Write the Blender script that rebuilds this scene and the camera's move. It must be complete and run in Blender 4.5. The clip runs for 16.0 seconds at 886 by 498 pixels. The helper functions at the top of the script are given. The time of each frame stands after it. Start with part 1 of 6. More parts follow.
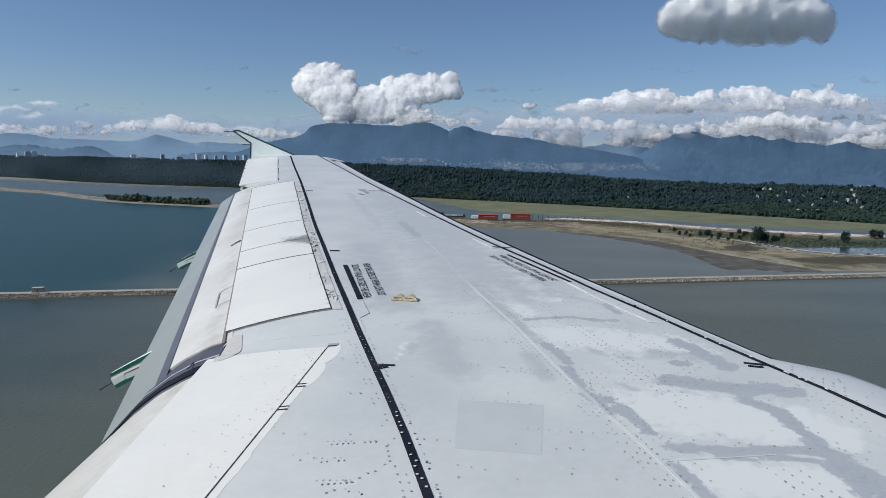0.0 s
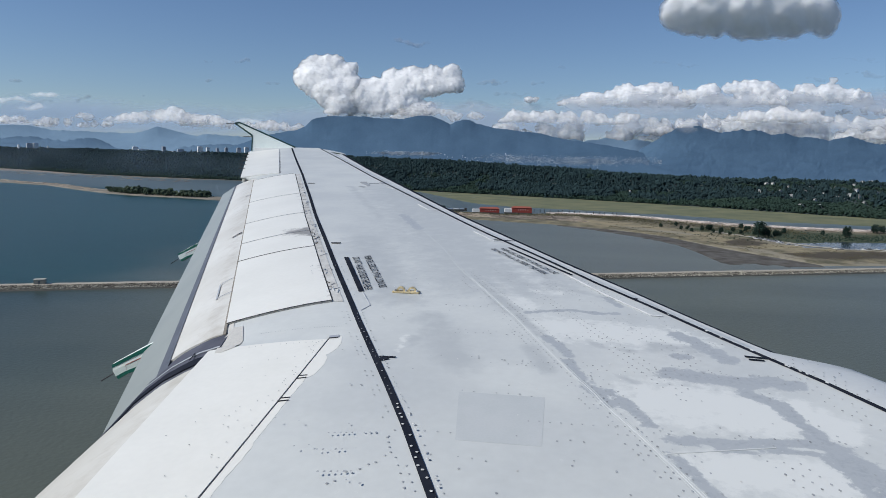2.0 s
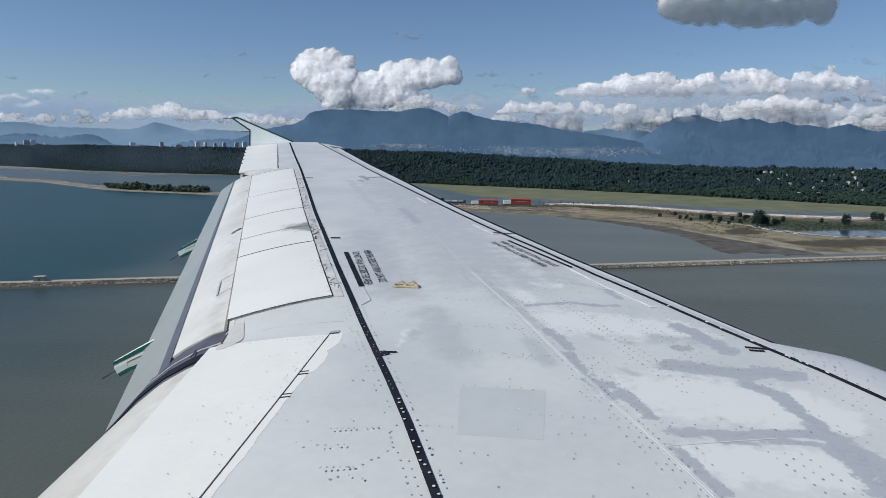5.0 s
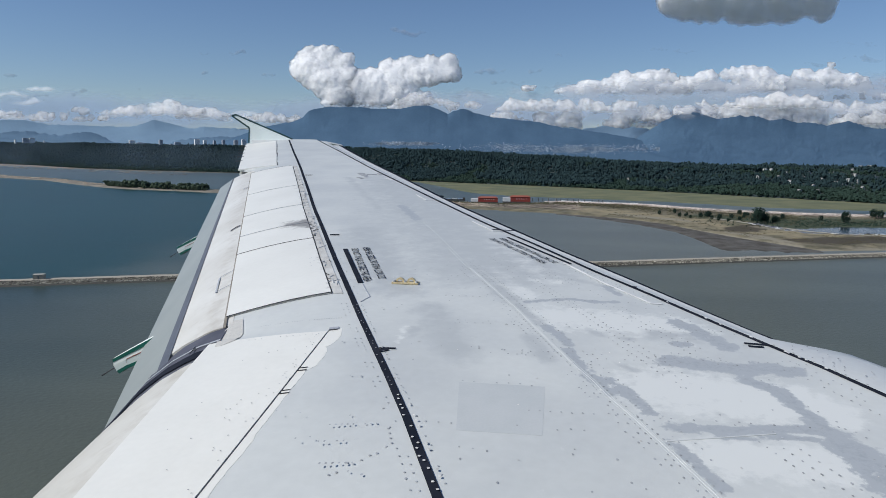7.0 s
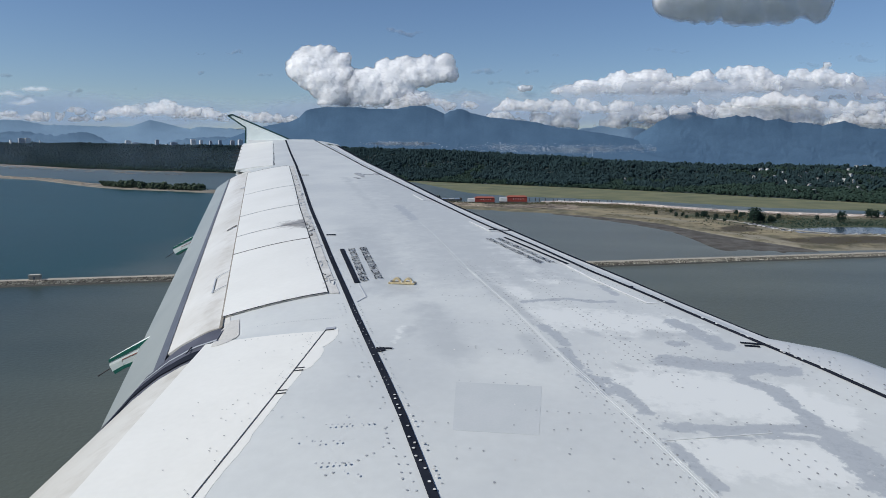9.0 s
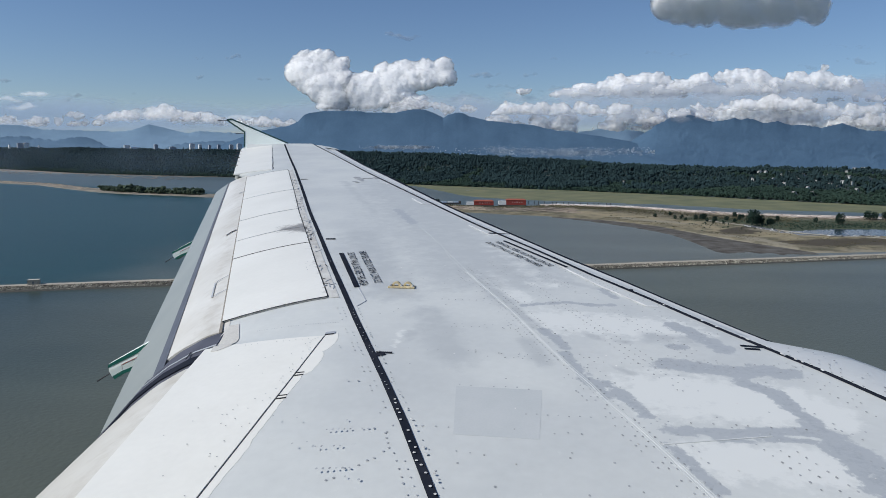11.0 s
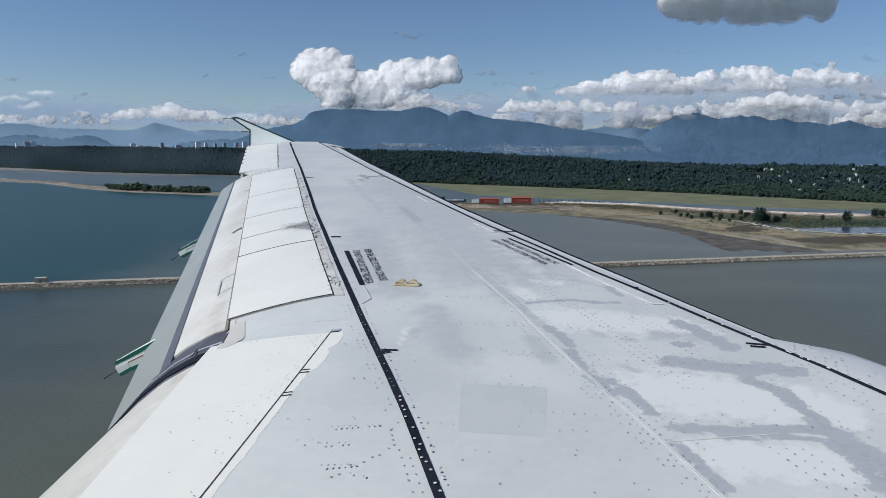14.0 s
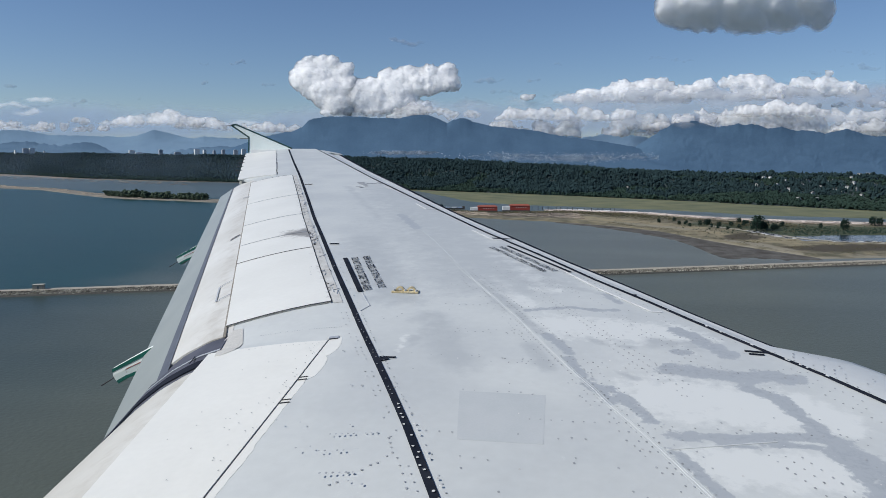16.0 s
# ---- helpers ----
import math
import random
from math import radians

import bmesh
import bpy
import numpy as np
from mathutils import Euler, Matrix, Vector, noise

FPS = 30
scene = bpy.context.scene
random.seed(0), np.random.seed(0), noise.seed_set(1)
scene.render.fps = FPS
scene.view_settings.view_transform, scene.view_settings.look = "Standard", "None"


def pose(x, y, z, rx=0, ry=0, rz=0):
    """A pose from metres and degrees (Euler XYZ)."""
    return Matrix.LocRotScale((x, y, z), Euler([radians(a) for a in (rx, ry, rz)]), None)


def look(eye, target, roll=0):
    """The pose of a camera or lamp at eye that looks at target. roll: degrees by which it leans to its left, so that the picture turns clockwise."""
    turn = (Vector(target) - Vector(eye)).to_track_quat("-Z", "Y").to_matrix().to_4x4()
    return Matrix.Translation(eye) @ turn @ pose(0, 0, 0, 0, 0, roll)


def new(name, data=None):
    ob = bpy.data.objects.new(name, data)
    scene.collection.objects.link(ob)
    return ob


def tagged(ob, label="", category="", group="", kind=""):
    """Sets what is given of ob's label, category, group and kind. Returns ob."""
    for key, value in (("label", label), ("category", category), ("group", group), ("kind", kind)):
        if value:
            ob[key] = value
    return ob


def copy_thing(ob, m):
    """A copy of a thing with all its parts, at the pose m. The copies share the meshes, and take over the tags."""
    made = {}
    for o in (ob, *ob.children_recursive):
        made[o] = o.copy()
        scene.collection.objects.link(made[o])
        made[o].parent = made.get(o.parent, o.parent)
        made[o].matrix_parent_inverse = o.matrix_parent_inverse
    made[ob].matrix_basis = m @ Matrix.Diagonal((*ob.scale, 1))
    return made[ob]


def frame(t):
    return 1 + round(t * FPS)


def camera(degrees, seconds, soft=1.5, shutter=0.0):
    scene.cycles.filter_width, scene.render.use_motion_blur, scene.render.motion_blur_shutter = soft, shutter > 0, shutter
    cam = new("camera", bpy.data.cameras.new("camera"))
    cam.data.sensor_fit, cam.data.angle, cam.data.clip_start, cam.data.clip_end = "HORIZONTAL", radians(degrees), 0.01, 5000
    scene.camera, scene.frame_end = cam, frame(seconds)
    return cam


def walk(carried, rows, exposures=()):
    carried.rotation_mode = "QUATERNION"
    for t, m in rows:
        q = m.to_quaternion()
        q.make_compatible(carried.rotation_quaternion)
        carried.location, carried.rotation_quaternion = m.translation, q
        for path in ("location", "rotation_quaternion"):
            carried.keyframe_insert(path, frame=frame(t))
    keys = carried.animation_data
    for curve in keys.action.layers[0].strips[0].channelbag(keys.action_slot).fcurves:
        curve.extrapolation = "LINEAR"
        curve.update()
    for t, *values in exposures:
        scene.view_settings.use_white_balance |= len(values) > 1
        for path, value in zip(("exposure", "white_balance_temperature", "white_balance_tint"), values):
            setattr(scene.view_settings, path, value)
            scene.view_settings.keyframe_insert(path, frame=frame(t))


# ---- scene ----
# An airliner's wing on the approach, over a river mouth with a spit, a rock jetty, forest and mountains.
# x: the way the aircraft points, y: outboard, z: up. Water level is 0.
ALT = 85.0          # the eye over the water
EYE_UP = 1.27       # the eye over the wing's plane
DIHEDRAL = 0.0892   # rise of the wing per metre outboard

cam = camera(65.05, 16.0, soft=0.75)
walk(cam, [
    (0.0, pose(0.003, -0.005, 84.997, 83.083, -1.092, 7.886)),
    (0.5, pose(0.001, -0.002, 85.001, 82.669, -1.050, 7.802)),
    (1.0, pose(0.001, -0.001, 84.992, 82.019, -1.158, 7.866)),
    (1.5, pose(0.001, -0.002, 84.994, 81.982, -1.206, 7.897)),
    (2.0, pose(0.002, -0.003, 84.991, 82.540, -1.319, 8.019)),
    (2.5, pose(0.002, -0.005, 84.992, 82.736, -1.291, 8.083)),
    (3.0, pose(0.000, -0.003, 84.993, 82.561, -1.166, 8.158)),
    (3.5, pose(0.003, -0.004, 84.993, 82.192, -0.991, 8.168)),
    (4.0, pose(0.001, -0.000, 84.997, 81.885, -0.819, 8.074)),
    (6.5, pose(0.000, -0.005, 85.002, 81.957, -0.599, 7.776)),
    (7.0, pose(0.003, 0.000, 84.994, 81.721, -0.617, 7.838)),
    (7.5, pose(0.003, -0.003, 84.993, 81.727, -0.593, 7.768)),
    (8.0, pose(0.001, -0.000, 85.001, 82.101, -0.558, 7.664)),
    (8.5, pose(0.000, 0.000, 85.000, 82.176, -0.594, 7.582)),
    (9.0, pose(0.004, 0.001, 84.993, 81.727, -0.602, 7.572)),
    (11.5, pose(0.001, 0.001, 84.996, 82.045, -0.393, 7.463)),
    (12.0, pose(0.003, 0.000, 84.991, 82.030, -0.529, 7.467)),
    (12.5, pose(0.003, -0.003, 84.997, 82.182, -0.456, 7.468)),
    (13.0, pose(0.002, -0.001, 84.999, 82.448, -0.411, 7.593)),
    (13.5, pose(0.001, -0.003, 84.998, 82.252, -0.327, 7.741)),
    (14.0, pose(0.003, -0.002, 84.994, 81.843, -0.325, 7.897)),
    (14.5, pose(0.000, -0.001, 84.995, 81.351, -0.194, 7.915)),
    (15.0, pose(0.003, -0.000, 84.991, 81.262, -0.162, 7.845)),
    (15.5, pose(0.002, -0.002, 84.994, 81.774, -0.285, 7.789)),
    (16.0, pose(0.002, -0.001, 84.993, 82.449, -0.437, 7.789)),
], exposures=[(0.0, 0.15), (16.0, 0.15)])

# ---- light ----
SUN_DIR = Vector((-0.70, -0.32, 0.68)).normalized()
world = bpy.data.worlds.new("sky")
world.use_nodes = True
scene.world = world
wn, wl = world.node_tree.nodes, world.node_tree.links
sky = wn.new("ShaderNodeTexSky")
sky.sky_type = "NISHITA"
sky.sun_disc = False
sky.sun_elevation = math.asin(SUN_DIR.z)
sky.sun_rotation = math.atan2(SUN_DIR.x, SUN_DIR.y)
sky.air_density, sky.dust_density, sky.ozone_density, sky.altitude = 1.0, 0.15, 4.5, 300
wn["Background"].inputs["Strength"].default_value = 0.070
tint = wn.new("ShaderNodeMixRGB")
tint.blend_type = "MULTIPLY"
tint.inputs[0].default_value, tint.inputs[2].default_value = 1.0, (0.93, 0.968, 1.07, 1)
wl.new(sky.outputs[0], tint.inputs[1])
wl.new(tint.outputs[0], wn["Background"].inputs[0])
sun = new("sun", bpy.data.lights.new("sun", "SUN"))
sun.data.energy, sun.data.angle, sun.data.color = 3.5, radians(0.6), (0.985, 0.96, 0.90)
sun.matrix_world = look((0, 0, 300), Vector((0, 0, 300)) - SUN_DIR)


# ---- materials ----
def material(name, color, rough=0.6, metal=0.0, second=None, scale=1.0, bump=0.0, bump_scale=None, island=0.0, spec=0.5, grain=0.25, detail=6.0):
    """Base colour with stains of a second colour, fine grain, and relief."""
    m = bpy.data.materials.new(name)
    m.use_nodes = True
    n, l = m.node_tree.nodes, m.node_tree.links
    b = n["Principled BSDF"]
    b.inputs["Roughness"].default_value, b.inputs["Metallic"].default_value = rough, metal
    b.inputs["Specular IOR Level"].default_value = spec
    co = n.new("ShaderNodeTexCoord")
    big = n.new("ShaderNodeTexNoise")
    big.inputs["Scale"].default_value, big.inputs["Detail"].default_value = scale, detail
    l.new(co.outputs["Object"], big.inputs["Vector"])
    ramp = n.new("ShaderNodeValToRGB")
    ramp.color_ramp.elements[0].position, ramp.color_ramp.elements[1].position = 0.36, 0.66
    second = second or tuple(c * 0.8 for c in color)
    ramp.color_ramp.elements[0].color, ramp.color_ramp.elements[1].color = (*second, 1), (*color, 1)
    l.new(big.outputs["Fac"], ramp.inputs["Fac"])
    out = ramp.outputs["Color"]
    fine = n.new("ShaderNodeTexNoise")
    fine.inputs["Scale"].default_value, fine.inputs["Detail"].default_value = scale * 14, 4
    l.new(co.outputs["Object"], fine.inputs["Vector"])
    hsv = n.new("ShaderNodeHueSaturation")
    mr = n.new("ShaderNodeMapRange")
    mr.inputs["To Min"].default_value, mr.inputs["To Max"].default_value = 1 - grain, 1 + grain
    l.new(fine.outputs["Fac"], mr.inputs["Value"])
    l.new(mr.outputs["Result"], hsv.inputs["Value"])
    l.new(out, hsv.inputs["Color"])
    out = hsv.outputs["Color"]
    if island:
        geo = n.new("ShaderNodeNewGeometry")
        h2 = n.new("ShaderNodeHueSaturation")
        for key, lo, hi in (("Value", 1 - island, 1 + island), ("Hue", 0.5 - 0.02 * island, 0.5 + 0.03 * island)):
            r = n.new("ShaderNodeMapRange")
            r.inputs["To Min"].default_value, r.inputs["To Max"].default_value = lo, hi
            l.new(geo.outputs["Random Per Island"], r.inputs["Value"])
            l.new(r.outputs["Result"], h2.inputs[key])
        l.new(out, h2.inputs["Color"])
        out = h2.outputs["Color"]
    l.new(out, b.inputs["Base Color"])
    if bump:
        bn = n.new("ShaderNodeTexNoise")
        bn.inputs["Scale"].default_value, bn.inputs["Detail"].default_value = bump_scale or scale * 5, 5
        l.new(co.outputs["Object"], bn.inputs["Vector"])
        bp = n.new("ShaderNodeBump")
        bp.inputs["Strength"].default_value, bp.inputs["Distance"].default_value = 1.0, bump
        l.new(bn.outputs["Fac"], bp.inputs["Height"])
        l.new(bp.outputs["Normal"], b.inputs["Normal"])
    return m


def weather(m, tones):
    """Lay further paints over a material where the mesh keeps a cover for them, with ragged edges."""
    n, l = m.node_tree.nodes, m.node_tree.links
    base = n["Principled BSDF"].inputs["Base Color"]
    for name, color, scale, lo, hi in tones:
        att, co, nz = n.new("ShaderNodeAttribute"), n.new("ShaderNodeTexCoord"), n.new("ShaderNodeTexNoise")
        att.attribute_name = name
        nz.inputs["Scale"].default_value, nz.inputs["Detail"].default_value, nz.inputs["Roughness"].default_value = scale, 9.0, 0.66
        l.new(co.outputs["Object"], nz.inputs["Vector"])
        k = n.new("ShaderNodeMath")
        k.operation = "MULTIPLY_ADD"
        l.new(nz.outputs["Fac"], k.inputs[0])
        k.inputs[1].default_value = 2.2
        l.new(att.outputs["Fac"], k.inputs[2])
        r = n.new("ShaderNodeMapRange")
        r.inputs["From Min"].default_value, r.inputs["From Max"].default_value = lo, hi
        l.new(k.outputs[0], r.inputs["Value"])
        mix = n.new("ShaderNodeMixRGB")
        mix.blend_type = "MIX"
        mix.inputs[2].default_value = (*color, 1)
        l.new(base.links[0].from_socket, mix.inputs[1])
        l.new(r.outputs["Result"], mix.inputs[0])
        l.new(mix.outputs[0], base)
    return m


wing_grey = material("wing_grey_paint", (0.622, 0.645, 0.632), 0.45, second=(0.54, 0.565, 0.565), scale=1.6, bump=0.002, bump_scale=2.2, grain=0.06, detail=9.0)
wing_dark_grey = material("worn_grey_paint", (0.36, 0.385, 0.425), 0.5, second=(0.43, 0.455, 0.49), scale=9.0, grain=0.12)
wing_mid_grey = material("touched_up_grey_paint", (0.505, 0.535, 0.54), 0.5, second=(0.535, 0.56, 0.565), scale=7.0, grain=0.05)
wing_bright = material("newer_grey_paint", (0.63, 0.65, 0.65), 0.45, second=(0.60, 0.62, 0.63), scale=5.0, grain=0.04)
wing_pale = material("pale_grey_paint", (0.63, 0.65, 0.64), 0.42, second=(0.585, 0.605, 0.605), scale=3.0, grain=0.05)
wing_white = material("white_panel_paint", (0.81, 0.81, 0.765), 0.38, second=(0.765, 0.765, 0.72), scale=2.2, bump=0.001, bump_scale=3.0, grain=0.04)
flap_white = material("flap_cream_paint", (0.72, 0.71, 0.67), 0.35, second=(0.62, 0.60, 0.55), scale=1.4, grain=0.05)
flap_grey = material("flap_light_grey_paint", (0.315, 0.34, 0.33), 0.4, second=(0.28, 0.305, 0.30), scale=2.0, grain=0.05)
flap_strip = material("flap_slate_strip", (0.080, 0.088, 0.112), 0.5, second=(0.105, 0.113, 0.14), scale=4.0, grain=0.1)
weather(wing_grey, (("wear_bright", (0.70, 0.72, 0.705), 14.0, 1.40, 1.85), ("wear_mid", (0.48, 0.505, 0.51), 9.0, 1.40, 2.2), ("wear_dark", (0.418, 0.447, 0.470), 13.0, 1.55, 1.77), ("wear_dark", (0.35, 0.38, 0.41), 42.0, 2.0, 2.5), ("wear_dark", (0.56, 0.58, 0.58), 27.0, 2.30, 2.6)))
weather(flap_white, (("dirt", (0.40, 0.36, 0.29), 9.0, 1.3, 2.6),))
weather(wing_white, (("dirt", (0.30, 0.29, 0.27), 14.0, 1.55, 2.2),))
line_black = material("black_marking_paint", (0.016, 0.020, 0.030), 0.6, second=(0.026, 0.03, 0.042), scale=6.0, grain=0.2, spec=0.0)
rivet_dark = material("rivet_dark_metal", (0.37, 0.385, 0.40), 0.5, 0.0, island=0.35, scale=20)
rivet_worn = material("rivet_worn_paint", (0.44, 0.465, 0.485), 0.5, island=0.2, scale=20)
rivet_light = material("rivet_light_metal", (0.72, 0.72, 0.70), 0.45, island=0.15, scale=20)
mark_white = material("white_marking_paint", (0.80, 0.81, 0.81), 0.5, scale=8, grain=0.08)
fence_white = material("fence_white_paint", (0.83, 0.89, 0.86), 0.35, second=(0.77, 0.84, 0.81), scale=2.0, grain=0.04)
line_red = material("red_marking_paint", (0.40, 0.12, 0.09), 0.5, scale=6)
fence_green = material("dark_green_paint", (0.010, 0.11, 0.085), 0.4, second=(0.014, 0.13, 0.10), scale=5.0)
trim_green = material("blackish_green_paint", (0.006, 0.040, 0.036), 0.4, second=(0.008, 0.052, 0.045), scale=5.0)
bracket_yellow = material("yellow_chromate_metal", (0.78, 0.67, 0.42), 0.4, 0.15, second=(0.55, 0.45, 0.27), scale=30.0)
hinge_grime = material("grimy_hinge_paint", (0.65, 0.65, 0.62), 0.5, second=(0.47, 0.46, 0.43), scale=9.0, grain=0.25)
gap_grime = material("brown_gap_grime", (0.20, 0.18, 0.15), 0.7, second=(0.34, 0.31, 0.27), scale=3.0)
seal_slate = material("slate_rubber_seal", (0.10, 0.105, 0.135), 0.6, second=(0.07, 0.073, 0.095), scale=7.0, grain=0.15, spec=0.2)
slot_dark = material("dark_gap", (0.03, 0.03, 0.035), 0.7, scale=8)


# ---- building ----
def mesh_object(name, verts, faces, mat, parent=None, label="", smooth=False):
    me = bpy.data.meshes.new(name)
    me.from_pydata([tuple(v) for v in verts], [], [tuple(f) for f in faces])
    me.update()
    me.materials.append(mat)
    if smooth:
        me.shade_smooth()
    ob = new(name, me)
    ob.parent = parent
    if label:
        ob["label"] = label
    return ob


def part(name, bm, mat, parent, label="", smooth=False):
    me = bpy.data.meshes.new(name)
    bmesh.ops.recalc_face_normals(bm, faces=bm.faces)
    bm.to_mesh(me)
    bm.free()
    me.materials.append(mat)
    if smooth:
        me.shade_smooth()
    ob = new(name, me)
    ob.parent = parent
    if label:
        ob["label"] = label
    return ob


def anchor(name, x, y, z, label, category, group="", kind=""):
    ob = new(name)
    ob.location = (x, y, z)
    ob.empty_display_size = 0.3
    return tagged(ob, label, category, group, kind)


def box(bm, x0, x1, y0, y1, z0, z1, bevel=0.0):
    m = Matrix.Translation(((x0 + x1) / 2, (y0 + y1) / 2, (z0 + z1) / 2)) @ Matrix.Diagonal((x1 - x0, y1 - y0, z1 - z0, 1))
    made = bmesh.ops.create_cube(bm, size=1, matrix=m)
    if bevel:
        edges = list({e for v in made["verts"] for e in v.link_edges})
        bmesh.ops.bevel(bm, geom=edges, offset=bevel, segments=2, affect="EDGES")
    return bm


def lerp_list(points, v):
    """Piecewise straight line through (v, value) pairs, carried on past the ends."""
    if v <= points[0][0]:
        a, b = points[0], points[1]
    elif v >= points[-1][0]:
        a, b = points[-2], points[-1]
    else:
        a, b = next((p, q) for p, q in zip(points, points[1:]) if p[0] <= v <= q[0])
    return a[1] + (b[1] - a[1]) * (v - a[0]) / (b[0] - a[0])


def span(a, b, n):
    return [a + (b - a) * i / (n - 1) for i in range(n)]


# ---- the wing ----
wing = anchor("airliner_wing", 0, 0, ALT - EYE_UP, "grey airliner wing with white flaps lowered in flight", "wing")


def on_wing(x, y, lift=0.0):
    return Vector((x, y, DIHEDRAL * y + lift))


SPAR = [(2.08, -0.3), (2.5, -0.46), (2.82, -0.59), (3.22, -0.76), (3.57, -0.91), (4.01, -1.09), (4.93, -1.47), (6.02, -1.91), (7.0, -2.31), (8.34, -2.83), (10.68, -3.75), (12.93, -4.66), (15.54, -5.7)]
LINE_AFT = lambda y: lerp_list(SPAR, y)                          # black line over the rear spar
NOSE_LINE = [(1.3, 2.35), (2.2, 1.85), (3.01, 1.44), (3.26, 1.31), (3.54, 1.14), (3.86, 0.95), (4.3, 0.71), (4.81, 0.41), (5.53, 0.03), (6.46, -0.5), (7.99, -1.28), (10.59, -2.59), (12.93, -3.71), (15.94, -5.18)]
NOSE_EDGE = [(3.66, 1.25), (3.73, 1.2), (3.9, 1.11), (4.29, 0.88), (4.8, 0.6), (5.41, 0.24), (6.28, -0.23), (7.5, -0.89), (9.69, -1.96), (13.97, -4.01), (15.6, -4.75), (16.0, -5.3)]
NOSE_RIM = [(3.74, 1.28), (3.81, 1.23), (3.99, 1.13), (4.4, 0.9), (4.93, 0.62), (5.58, 0.25), (6.51, -0.24), (7.82, -0.93), (10.22, -2.07), (11.91, -2.91), (15.08, -4.33)]
TRAIL = lambda y: -1.67 - 0.400 * (y - 3.5)                      # aft end of the spoilers
AILERON_END = lambda y: -4.87 - 0.405 * (y - 10.9)


def aft_end(y):
    if y < 3.5:
        return -1.50 - 0.145 * (y - 2.0)
    return TRAIL(y) if y < 10.85 else AILERON_END(y)


def aft_drop(x, y):
    """How far the skin behind the black line falls below the wing's plane."""
    front, back = LINE_AFT(y), aft_end(y)
    s = max(0.0, (front - x) / (front - back))
    return -0.11 * s ** 1.6


def on_skin(x, y, lift=0.0):
    return on_wing(x, y, lift + (aft_drop(x, y) if x < LINE_AFT(y) else 0.0))


def plate(name, corner_rows, mat, parent, thick=0.012, label="", smooth=True):
    """A sheet through rows of points, with an underside and edges."""
    rows, cols = len(corner_rows), len(corner_rows[0])
    top = [p for row in corner_rows for p in row]
    low = [p - Vector((0, 0, thick)) for p in top]
    n = rows * cols
    faces = []
    for i in range(rows - 1):
        for j in range(cols - 1):
            a, b, c, d = i * cols + j, i * cols + j + 1, (i + 1) * cols + j + 1, (i + 1) * cols + j
            faces += [(a, b, c, d), (n + d, n + c, n + b, n + a)]
    rim = [j for j in range(cols)] + [i * cols + cols - 1 for i in range(1, rows)] + [(rows - 1) * cols + j for j in range(cols - 2, -1, -1)] + [i * cols for i in range(rows - 2, 0, -1)]
    for a, b in zip(rim, rim[1:] + rim[:1]):
        faces.append((b, a, n + a, n + b))
    ob = mesh_object(name, top + low, faces, mat, parent, label)
    bm = bmesh.new()
    bm.from_mesh(ob.data)
    bmesh.ops.recalc_face_normals(bm, faces=bm.faces)
    bm.to_mesh(ob.data)
    bm.free()
    if smooth:
        ob.data.shade_smooth()
        ob.data.set_sharp_from_angle(angle=radians(35))
    return ob


def lerp_path(path, t):
    k = min(int(t * (len(path) - 1)), len(path) - 2)
    f = t * (len(path) - 1) - k
    return path[k][0] + (path[k + 1][0] - path[k][0]) * f, path[k][1] + (path[k + 1][1] - path[k][1]) * f


